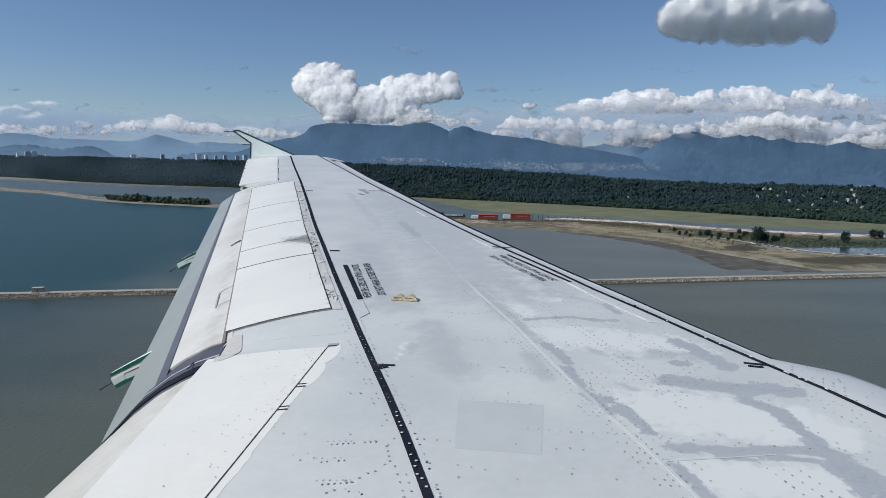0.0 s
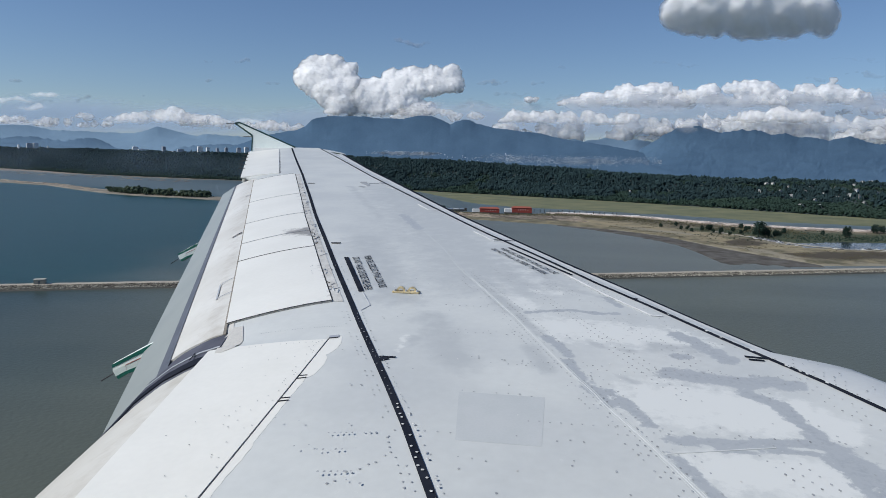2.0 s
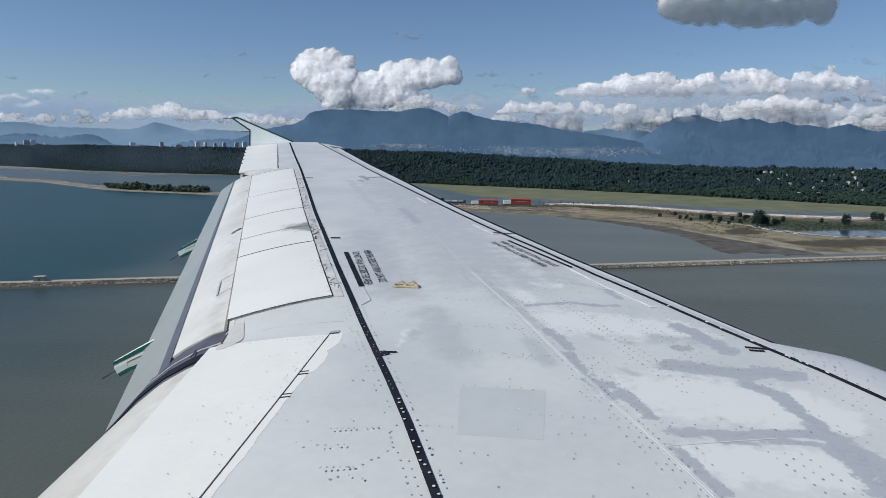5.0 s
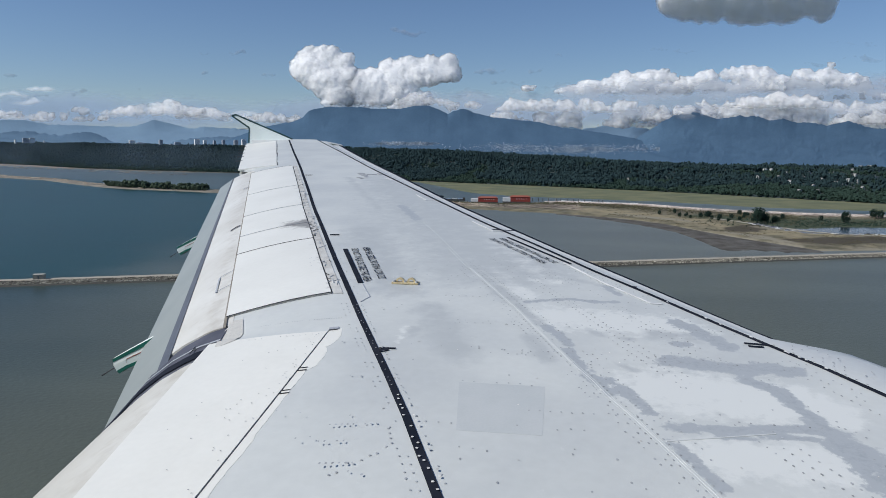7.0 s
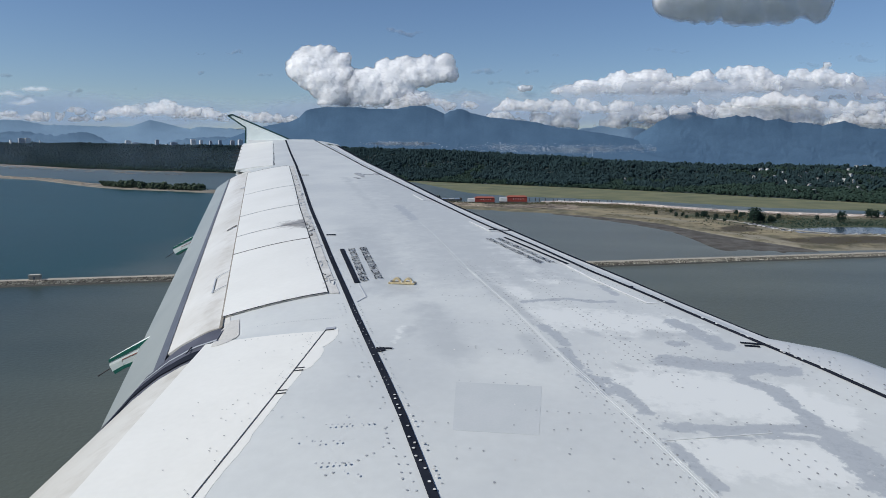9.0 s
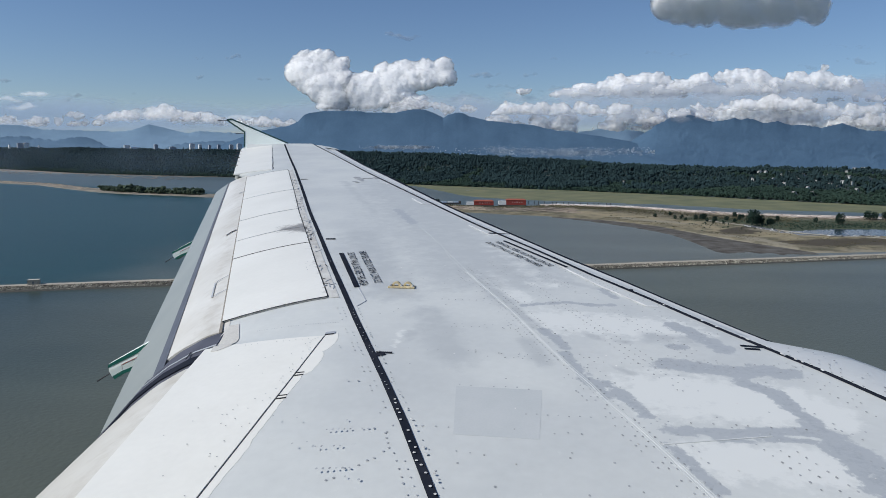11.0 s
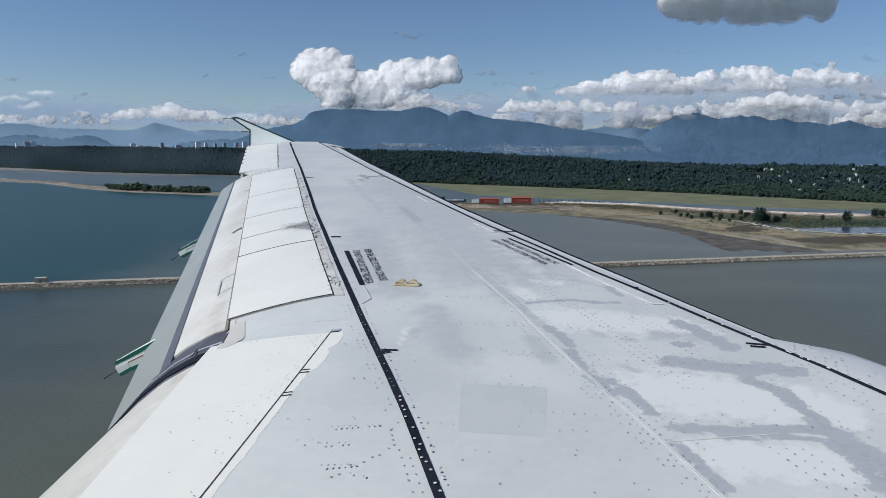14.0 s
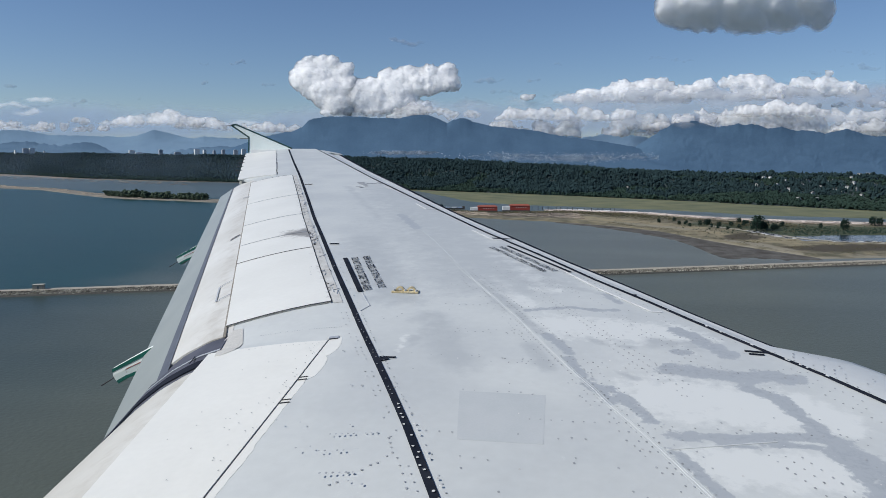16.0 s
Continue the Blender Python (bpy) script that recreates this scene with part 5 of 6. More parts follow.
def soften(field, times):
    for _ in range(times):
        p = np.pad(field, 1, mode="edge")
        field = (4 * field + 2 * (p[:-2, 1:-1] + p[2:, 1:-1] + p[1:-1, :-2] + p[1:-1, 2:]) + p[:-2, :-2] + p[2:, 2:] + p[:-2, 2:] + p[2:, :-2]) / 16
    return field


def cloud(name, puffs, radius, label, mat=None, step=1.3, depth=0.7, density=1.0, edge=6.0, seed=1.0, heaps=14, blur=2, tilt=None, rough=1.0, foot=0.0, smooth=1, under=0.45):
    """A cloud as a front and a back relief, shaped to fit the camera's view: heaps (station, mark, half width, half
    height up, half height down) on which smaller heaps of three sizes sit, like a cauliflower. It thins out towards its
    rim, and over foot towards its base."""
    pad = 14 + step * blur
    x0, x1 = min(p[0] - p[2] for p in puffs) - pad, max(p[0] + p[2] for p in puffs) + pad
    y0, y1 = min(p[1] - p[3] for p in puffs) - pad, max(p[1] + p[4] for p in puffs) + pad
    nx, ny = int((x1 - x0) / step), int((y1 - y0) / step)
    gx, gy = np.meshgrid(x0 + step * np.arange(nx + 1), y0 + step * np.arange(ny + 1), indexing="ij")
    wx, wy, grit = (np.zeros_like(gx) for _ in range(3))
    for i in range(nx + 1):
        for j in range(ny + 1):
            p = Vector((gx[i, j], gy[i, j], 0))
            a = noise.noise_vector(p / 34 + Vector((0, 0, seed + 5)))
            b_ = noise.noise_vector(p / 9 + Vector((0, 0, seed + 8)))
            wx[i, j], wy[i, j] = p.x + rough * (8 * a.x + 3.4 * b_.x), p.y + rough * (6 * a.y + 3.4 * b_.y)
            grit[i, j] = fbm(p.x / 6, p.y / 6, seed, 3)
    sides = (-1, 1) if heaps else (-1,)     # haze and wisps are mere veils
    under = under if heaps else 0.0
    tilt = tilt if tilt is not None else (0.65 if heaps else 0.0)
    own = random.Random(seed)
    balls = []

    def surface(x, y, upto):
        return max((c + r * (1 - ((x - a) / u) ** 2 - ((y - b) / (k if y < b else w)) ** 2) for a, b, u, k, w, r, c in upto), default=0.0)

    for cx, cy, rx, up, down in puffs:
        balls.append((cx, cy, rx, up, down, 0.75 * min(rx, up + 4), 0.0))
    if heaps:
        for lo, hi, many in ((0.34, 0.52, heaps), (0.16, 0.27, heaps * 3), (0.07, 0.12, heaps * 7)):
            upto, grown = list(balls), []
            for cx, cy, rx, up, down in puffs:
                for _ in range(many):
                    a, d = own.uniform(0, 6.283), own.random() ** 0.5
                    hx, hy = cx + rx * d * math.cos(a), cy + (up if math.sin(a) < 0 else down) * d * math.sin(a)
                    r = min(rx, up + 4) * own.uniform(lo, hi)
                    z = surface(hx, hy, upto)
                    if z > -0.3 * r:
                        grown.append((hx, hy, r, r, r, r, z - r * 0.45))
            balls += grown
    t = np.full_like(gx, -30.0)
    for a, b_, u, k, w, r, c in balls:
        t = np.maximum(t, c + r * (1 - ((wx - a) / u) ** 2 - ((wy - b_) / np.where(wy < b_, k, w)) ** 2))
    t = np.maximum(t + rough * 1.3 * grit, -30.0)
    low, tall = y1 - pad, y1 - y0 - 2 * pad
    cover = np.clip(t / edge, 0, 1)
    if foot:
        cover = cover * np.clip((low + 4 - gy) / (foot * tall), 0, 1)
    cover = soften(cover, blur)
    cover[0, :] = cover[-1, :] = 0
    cover[:, 0] = cover[:, -1] = 0
    t = soften(np.maximum(t, 0), smooth)
    live = cover > 0.05
    scale = radius / 1230.0
    verts, faces, dens, index = [], [], [], {}
    for i, j in zip(*np.nonzero(live)):
        station, mark, th = gx[i, j], gy[i, j], t[i, j]
        az = bearing(station, mark)
        away = outward(station, radius, mark)
        z = ALT + away * rise(station, mark)
        v = (mark - y0 - pad) / tall
        for side in sides:
            r = away + side * th * scale * (depth if side < 0 else 0.4) - tilt * scale * tall * v + under * scale * tall * max(0.0, v - 0.5) ** 1.5
            index[i, j, side] = len(verts)
            verts.append((r * math.sin(az), r * math.cos(az), z))
            dens.append(density * float(cover[i, j]))
    for i, j in zip(*np.nonzero(live[:-1, :-1] & live[1:, :-1] & live[:-1, 1:] & live[1:, 1:])):
        a, b_, c, d = (i, j), (i + 1, j), (i + 1, j + 1), (i, j + 1)
        faces.append(tuple(index[(*k, -1)] for k in (a, d, c, b_)))
        if len(sides) > 1:
            faces.append(tuple(index[(*k, 1)] for k in (a, b_, c, d)))
    ob = mesh_object(name, verts, faces, mat or cloud_white, smooth=True)
    at = ob.data.attributes.new("fluff", "FLOAT", "POINT")
    at.data.foreach_set("value", dens)
    return tagged(ob, label, "cloud", kind="structure" if name == "haze_cloud" else "")


crng = random.Random(21)


def bank(tops, base, n, r0, r1):
    """Heaps side by side over one base line; tops gives how high they reach along it."""
    out, x0, x1 = [], tops[0][0], tops[-1][0]
    for k in range(n):
        station = x0 + (x1 - x0) * (k + 0.5 + crng.uniform(-0.4, 0.4)) / n
        top = lerp_list(tops, station)
        r = min(crng.uniform(r0 * 0.5, r1 * 1.1), (base - top) * 0.7)
        cy = top + r * crng.uniform(0.9, 1.25)
        out.append((station, cy, r * crng.uniform(1.0, 1.7), r, max(4, min(r * 0.9, base - cy))))
        if base - cy > r * 1.2:
            out.append((station + crng.uniform(-r, r), base - r * 0.6, r * 1.5, r * 0.9, r * 0.5))
    return out


cloud("cumulus_cloud", [(546, 76, 12, 12, 14), (576, 85, 26, 17, 22), (607, 95, 22, 15, 24), (534, 99, 21, 20, 24), (558, 113, 38, 28, 26), (580, 132, 38, 28, 26), (597, 148, 34, 24, 28), (608, 128, 24, 24, 34), (596, 166, 30, 18, 16)], 4640, "tall white heaped cloud with grey shaded base", seed=2.0, foot=0.16, tilt=0.45, under=0.1, blur=4)
cloud("cumulus_cloud", [(690, 104, 20, 11, 16), (720, 100, 24, 13, 20), (762, 96, 28, 13, 20), (792, 94, 17, 12, 20), (700, 122, 42, 24, 24), (750, 117, 46, 22, 20), (794, 119, 22, 16, 14), (666, 136, 34, 24, 30), (645, 150, 17, 24, 26), (660, 166, 26, 18, 16), (700, 152, 36, 22, 20), (632, 140, 30, 26, 34), (652, 128, 26, 20, 34), (728, 164, 34, 18, 12), (640, 170, 30, 14, 12)], 4625, "long white heaped cloud with grey underside", seed=7.0, foot=0.2, tilt=0.45, under=0.1, blur=4)
cloud("cumulus_cloud", [(706, 172, 20, 12, 12), (730, 166, 22, 13, 14), (758, 162, 20, 10, 14), (790, 168, 26, 9, 12), (838, 170, 30, 8, 14)], 4440, "soft low white cloud behind the summit", cloud_bank, seed=9.0, density=0.8, edge=8, heaps=8)
cloud("cumulus_cloud", bank([(998, 140), (1040, 128), (1080, 122), (1126, 110), (1152, 102), (1187, 108), (1210, 122)], 156, 15, 14, 24), 4730, "bright bank of heaped clouds with grey bases", cloud_bank, seed=11.0, foot=0.28, heaps=8)
cloud("cumulus_cloud", bank([(1180, 128), (1226, 116), (1253, 107), (1288, 104), (1318, 98), (1345, 99), (1364, 110), (1386, 126)], 152, 15, 13, 23), 4724, "bright heaped clouds over the mountains", cloud_bank, seed=14.0, foot=0.28, heaps=8)
cloud("cumulus_cloud", bank([(1390, 124), (1412, 110), (1428, 104), (1455, 108), (1490, 112), (1512, 112), (1536, 128)], 146, 11, 11, 19) + [(1474, 98, 9, 9, 14)], 4730, "bright heaped clouds in a row", cloud_bank, seed=17.0, foot=0.28, heaps=8)
cloud("cumulus_cloud", bank([(1262, 168), (1301, 156), (1354, 150), (1406, 146), (1441, 153), (1481, 166)], 178, 14, 9, 16), 4525, "flat lower bank of white clouds", cloud_bank, seed=19.0, foot=0.5, heaps=8)
cloud("cumulus_cloud", bank([(876, 168), (924, 159), (990, 159), (1064, 162), (1095, 157), (1120, 168)], 185, 16, 9, 15), 4520, "flat white clouds above the ridge", cloud_bank, seed=23.0, foot=0.4, heaps=7, density=0.92)
cloud("cumulus_cloud", bank([(1200, 176), (1228, 166), (1244, 156), (1264, 172)], 190, 6, 8, 15), 4522, "small white cloud behind the peak", cloud_bank, seed=28.0, foot=0.4, heaps=8)
cloud("cumulus_cloud", bank([(1100, 186), (1130, 176), (1150, 184), (1190, 182)], 200, 8, 6, 11), 4522, "small white clouds over the pass", cloud_bank, seed=29.0, heaps=6, density=0.8)
cloud("cumulus_cloud", bank([(1455, 152), (1500, 145), (1538, 141), (1600, 146), (1700, 140)], 158, 14, 7, 12), 4730, "flat bright streaks of heaped cloud", cloud_bank, seed=30.0, foot=0.5, heaps=6)
cloud("cumulus_cloud", bank([(1478, 190), (1511, 180), (1538, 184), (1568, 176), (1640, 180), (1700, 176)], 206, 12, 8, 15), 4522, "low white clouds behind the long mountain", cloud_bank, seed=31.0, foot=0.4, heaps=7, density=0.9)
cloud("cumulus_cloud", bank([(850, 184), (1000, 178), (1130, 172), (1250, 168), (1400, 162), (1560, 158), (1700, 156)], 212, 40, 10, 19), 4590, "pale broken cloud low behind the mountains", cloud_bank, seed=39.0, heaps=6, density=0.9, edge=9, step=1.7)
cloud("cumulus_cloud", bank([(868, 192), (900, 190), (940, 194), (985, 200), (1010, 206)], 208, 9, 5, 9), 4515, "thin bright cloud along the ridge", cloud_bank, seed=32.0, heaps=5, density=0.85)
cloud("cumulus_cloud", bank([(150, 192), (180, 184), (215, 176), (240, 169), (270, 172), (298, 164), (325, 172), (360, 178)], 206, 19, 9, 17), 4530, "low bank of white clouds over far mountains", cloud_bank, seed=33.0, heaps=7, density=0.9, edge=11, foot=0.6)
cloud("cumulus_cloud", bank([(320, 184), (345, 178), (368, 175), (395, 181), (440, 188)], 208, 12, 8, 14), 4532, "low bank of white clouds over far mountains", cloud_bank, seed=34.0, heaps=7, density=0.88, edge=11, foot=0.6)
cloud("cumulus_cloud", bank([(-150, 180), (-20, 182), (15, 178), (45, 190)], 200, 10, 8, 13), 4534, "low pale clouds over far mountains", cloud_bank, seed=35.0, heaps=6, density=0.95, edge=9, foot=0.4)
cloud("cumulus_cloud", bank([(40, 192), (80, 184), (130, 188), (200, 190)], 204, 9, 7, 12), 4530, "faint low pale cloud", cloud_bank, seed=36.0, heaps=6, density=0.9, edge=9, foot=0.4)
cloud("cumulus_cloud", bank([(108, 186), (138, 177), (160, 183)], 190, 5, 6, 9), 4528, "small low white cloud", cloud_bank, seed=37.0, heaps=6, density=0.9)
cloud("cumulus_cloud", bank([(430, 190), (480, 184), (530, 190)], 206, 7, 8, 12), 4540, "faint low cloud beside the mountain", cloud_bank, seed=38.0, heaps=6, density=0.9, edge=9, foot=0.4)
cloud("cumulus_cloud", [(937, 140, 14, 5, 4), (930, 142, 8, 4, 3)], 4550, "tiny white cloud tuft", seed=41.0, heaps=4)
cloud("overhead_cloud", [(1215, -30, 46, 34, 36), (1260, -34, 60, 40, 48), (1320, -32, 70, 40, 52), (1380, -34, 70, 40, 52), (1442, -32, 44, 34, 42)], 3000, "large cloud with a flat grey base", cloud_under, seed=44.0, tilt=-0.25, under=0.5, edge=12, heaps=5, blur=16, step=1.8, smooth=9)
# Stratus sheets, also hung before the heaps to grey their bases by colour.
for seed, radius, rows in ((71.0, 4640, [(930, 148, 70, 13, 22), (1040, 146, 90, 20, 26), (1160, 140, 90, 24, 34), (1290, 134, 100, 22, 38), (1420, 134, 90, 22, 36), (1540, 130, 80, 22, 40), (1660, 128, 90, 22, 40)]), (72.0, 4450, [(745, 160, 60, 16, 22), (835, 152, 80, 13, 26), (905, 182, 60, 12, 20), (1010, 182, 80, 14, 22), (1120, 180, 80, 16, 24), (1230, 178, 80, 18, 20), (1500, 174, 80, 18, 24), (1620, 172, 90, 18, 26)])):
    cloud("haze_cloud", rows, radius, "lilac-grey broken stratus between the heaped clouds", cloud_fill, step=3, seed=seed, density=0.52, edge=14, depth=0.05, heaps=0, blur=6, tilt=0.5, rough=1.5)
# Single tinted sheets added to imitate haze; they pale whatever lies behind.
cloud("haze_cloud", [(620, 190, 200, 40, 34), (800, 188, 200, 44, 34), (960, 190, 200, 40, 34), (1140, 182, 220, 54, 36), (1360, 172, 260, 62, 44), (1610, 170, 240, 66, 46)], 4960, "grey-blue tinted sheet standing in for haze behind the heaped clouds", haze_tint, step=4, seed=47.0, density=0.97, edge=30, depth=0.05, heaps=0, blur=9, tilt=0.5)
cloud("haze_cloud", [(-190, 198, 220, 60, 32), (80, 196, 260, 54, 32), (310, 197, 230, 44, 32), (500, 198, 140, 38, 28)], 4960, "pale tinted sheet standing in for haze over the far mountains", pale_haze_tint, step=4, seed=49.0, density=0.9, edge=30, depth=0.05, heaps=0, blur=9, tilt=0.5)
cloud("haze_cloud", [(-190, 184, 220, 40, 40), (80, 184, 260, 36, 40), (310, 184, 230, 32, 40), (500, 188, 140, 30, 28)], 4435, "thin pale tinted sheet standing in for haze before the low clouds", pale_haze_tint, step=5, seed=53.0, density=0.25, edge=30, depth=0.05, heaps=0, blur=9)
cloud("haze_cloud", [(-160, 262, 240, 46, 40), (60, 262, 240, 44, 40), (270, 264, 240, 42, 40), (450, 268, 200, 36, 38)], 1950, "thin blue tinted sheet standing in for haze before the wooded point", pale_haze_tint, step=5, seed=55.0, density=0.22, edge=26, depth=0.02, heaps=0, blur=9)
for k, (station, mark, w, h, d) in enumerate(((897, 130, 44, 6, 0.35), (948, 108, 24, 5, 0.4), (868, 110, 40, 6, 0.4), (981, 82, 16, 4, 0.35), (140, 152, 28, 4, 0.5), (10, 122, 26, 4, 0.55), (358, 78, 20, 4, 0.45), (420, 82, 22, 4, 0.45), (362, 114, 14, 4, 0.5), (470, 118, 18, 6, 0.45), (210, 156, 26, 4, 0.45), (722, 40, 44, 8, 0.42), (830, 150, 50, 10, 0.3), (1540, 84, 60, 5, 0.35), (1200, 70, 70, 5, 0.3), (1500, 58, 80, 7, 0.22), (1440, 94, 60, 5, 0.28), (985, 132, 40, 5, 0.3), (60, 158, 60, 5, 0.3), (250, 146, 50, 4, 0.25))):
    cloud("wisp_cloud", [(station, mark, w, h, h)], 4530 if k < 12 else 4510, "thin grey wisp of cloud", cloud_grey, step=2.0, seed=60.0 + k, density=d, edge=4, depth=0.3, heaps=0, blur=3, rough=1.6)
for k, (station, mark, w, h, d) in enumerate(((75, 146, 40, 5, 0.66), (0, 158, 60, 7, 0.5), (430, 188, 30, 5, 0.5), (30, 198, 50, 6, 0.45), (50, 168, 40, 6, 0.5))):
    cloud("wisp_cloud", [(station, mark, w, h, h)], 4460, "thin white streak of cloud", cloud_streak, tilt=0.7, step=2.0, seed=90.0 + k, density=d, edge=4, depth=0.3, heaps=0, blur=3, rough=1.6)


# ---- jetty ----
JET_A, JET_D = Vector((-318.0, 368.0)), Vector((600.0, 239.0)).normalized()
JET_N = Vector((-JET_D.y, JET_D.x))
PROFILE = [(-2.0, -0.6), (1.5, 0.8), (4.0, 2.0), (5.0, 2.3), (10.2, 2.3), (11.5, 1.9), (15.0, -0.6)]


def on_jetty(s, w, z):
    p = JET_A + JET_D * s + JET_N * w
    return (p.x, p.y, z)


def jetty_strip(name, rows, mat, label, category):
    verts, faces = [], []
    n = 460
    for i in range(n):
        s = -700 + 1650 * i / (n - 1)
        for w, z in rows:
            verts.append(on_jetty(s, w + 0.5 * noise.noise(Vector((s / 6, w, 0))), z + 0.18 * noise.noise(Vector((s / 3, w, 4)))))
    m = len(rows)
    for i in range(n - 1):
        for j in range(m - 1):
            k = i * m + j
            faces.append((k, k + m, k + m + 1, k + 1))
    return tagged(mesh_object(name, verts, faces, mat, smooth=True), label, category, kind="structure")


jetty_strip("jetty", PROFILE, material("jetty_rubble", (0.20, 0.185, 0.15), 0.95, second=(0.11, 0.10, 0.08), scale=0.5, bump=0.3, bump_scale=0.8), "long rock jetty across the tidal flats", "jetty")
jetty_strip("jetty_road", [(4.6, 2.35), (5.6, 2.62), (9.6, 2.66), (10.6, 2.35)], gravel, "pale gravel service road on the jetty", "road")
verts, faces = [], []
rrng = random.Random(3)
for _ in range(11000):
    s = rrng.choice((rrng.uniform(-60, 150), rrng.uniform(330, 720)))
    w = rrng.choice((rrng.uniform(0.2, 5.0), rrng.uniform(0.8, 5.0), rrng.uniform(10.4, 13.5)))
    z = lerp_list(PROFILE, w)
    r = rrng.uniform(0.28, 0.85) * (1.25 if w < 2.5 else 0.8)
    x, y, z = on_jetty(s, w, z + 0.15)
    k0 = len(verts)
    for dx, dy, dz in ((1, 0, -0.2), (0, 1, -0.1), (-1, 0, -0.2), (0, -1, -0.1), (0.2, 0.1, 0.5), (0, 0, -0.8)):
        q = r * rrng.uniform(0.7, 1.25)
        verts.append((x + dx * q, y + dy * q, z + dz * q))
    faces += [tuple(k0 + i for i in f) for f in ((0, 1, 4), (1, 2, 4), (2, 3, 4), (3, 0, 4), (1, 0, 5), (2, 1, 5), (3, 2, 5), (0, 3, 5))]
tagged(mesh_object("jetty_rocks", verts, faces, rock_mat), "pale angular riprap boulders on the jetty's flanks", "rocks", kind="stuff")
weed_mat = material("wet_weedy_rock", (0.075, 0.07, 0.055), 0.6, second=(0.045, 0.045, 0.035), scale=0.6)
jetty_strip("tide_line", [(-2.4, -0.2), (-1.0, 0.3), (0.6, 0.75)], weed_mat, "dark wet weedy rock at the tide line", "tide line")


# concrete hut on the jetty
def hut(s, w, length, depth, height):
    x, y, z = on_jetty(s, w, 2.8)
    root = anchor("hut", x, y, z, "small flat-roofed concrete hut on the jetty", "hut")
    root.rotation_euler = (0, 0, math.atan2(JET_D.y, JET_D.x))
    part("wall", box(bmesh.new(), -length / 2, length / 2, -depth / 2, depth / 2, -0.3, height, 0.05), material("hut_concrete", (0.42, 0.38, 0.30), 0.9, scale=0.8), root)
    part("roof", box(bmesh.new(), -length / 2 - 0.15, length / 2 + 0.15, -depth / 2 - 0.15, depth / 2 + 0.15, height, height + 0.25, 0.03), material("hut_roof", (0.50, 0.47, 0.40), 0.9, scale=0.8), root)
    part("door", box(bmesh.new(), -0.5, 0.5, -depth / 2 - 0.04, -depth / 2 + 0.02, -0.2, 1.9, 0.01), material("hut_door", (0.16, 0.17, 0.17), 0.6, scale=2), root, "dark metal door")


hut(20.0, 7.6, 6.2, 3.6, 2.6)

# ---- spit: barges, floats, logs, bushes ----
barge_red = material("red_cladding", (0.33, 0.050, 0.032), 0.6, second=(0.27, 0.042, 0.030), scale=0.12)
barge_roof = material("faded_red_roof", (0.36, 0.095, 0.06), 0.7, second=(0.30, 0.08, 0.05), scale=0.2)
barge_white = material("white_cladding", (0.80, 0.80, 0.77), 0.6, scale=0.2)
hull_dark = material("dark_steel_hull", (0.055, 0.060, 0.065), 0.6, second=(0.09, 0.07, 0.055), scale=0.2)


def house_barge(x, y, turn, length, tall):
    root = anchor("barge", x, y, 0.6, "red house barge with a white bow moored at the spit", "barge", "red barges by the spit")
    root.rotation_euler = (0, 0, radians(turn))
    h = length / 2
    part("hull", box(bmesh.new(), -h, h, -6, 6, -1.2, 1.4, 0.3), hull_dark, root, "dark steel hull")
    part("white_end", box(bmesh.new(), -h + 0.5, -h + length * 0.27, -5, 5, 1.4, tall * 0.80, 0.1), barge_white, root, "white clad end house")
    part("red_house", box(bmesh.new(), -h + length * 0.27, h - 0.5, -5.2, 5.2, 1.4, tall, 0.1), barge_red, root, "red clad long house")
    bm = bmesh.new()
    x0, x1 = -h + length * 0.27 - 0.4, h - 0.1
    q = [(x0, -5.8, tall - 0.2), (x1, -5.8, tall - 0.2), (x1, 5.8, tall - 0.2), (x0, 5.8, tall - 0.2), (x0 + 3, 0, tall + 1.9), (x1 - 3, 0, tall + 1.9)]
    v = [bm.verts.new(p) for p in q]
    for f in ((0, 1, 5, 4), (2, 3, 4, 5), (1, 2, 5), (3, 0, 4), (3, 2, 1, 0)):
        bm.faces.new([v[i] for i in f])
    part("roof", bm, barge_roof, root, "faded red hipped roof")
    for k in range(5):
        xx = -h + length * (0.48 + 0.085 * k)
        part("sign_bar", box(bmesh.new(), xx, xx + 1.5, -5.28, -5.2, tall * 0.58, tall * 0.68), barge_white, root, "pale unreadable lettering as a bar")


house_barge(-84, 1094, 8, 43, 7.6)
house_barge(-34, 1112, 8, 44, 9.0)
dock = anchor("pontoon", -140, 1128, 0.4, "dark low pontoon with white rail, moored", "pontoon")
dock.rotation_euler = (0, 0, radians(14))
part("deck", box(bmesh.new(), -22, 22, -3, 3, -0.8, 1.6, 0.2), hull_dark, dock)
for k in range(4):
    part("shelter", box(bmesh.new(), -20 + 10.4 * k, -12 + 10.4 * k, -2.4, 2.4, 2.0, 3.6, 0.1), barge_white if k % 2 == 0 else house_mat, dock)
part("wheelhouse", box(bmesh.new(), 18, 22, -2.5, 2.5, 1.6, 4.6, 0.2), hull_dark, dock)
breakwater = anchor("float", 96, 1134, 0.2, "long white floating breakwater beside the spit", "float")
breakwater.rotation_euler = (0, 0, radians(-14))
for k in range(9):
    part("segment", box(bmesh.new(), -62 + 13.8 * k, -49 + 13.8 * k, -1.8, 1.8, 0.0, 2.0 + 0.5 * (k % 3 == 2), 0.2), barge_white, breakwater)
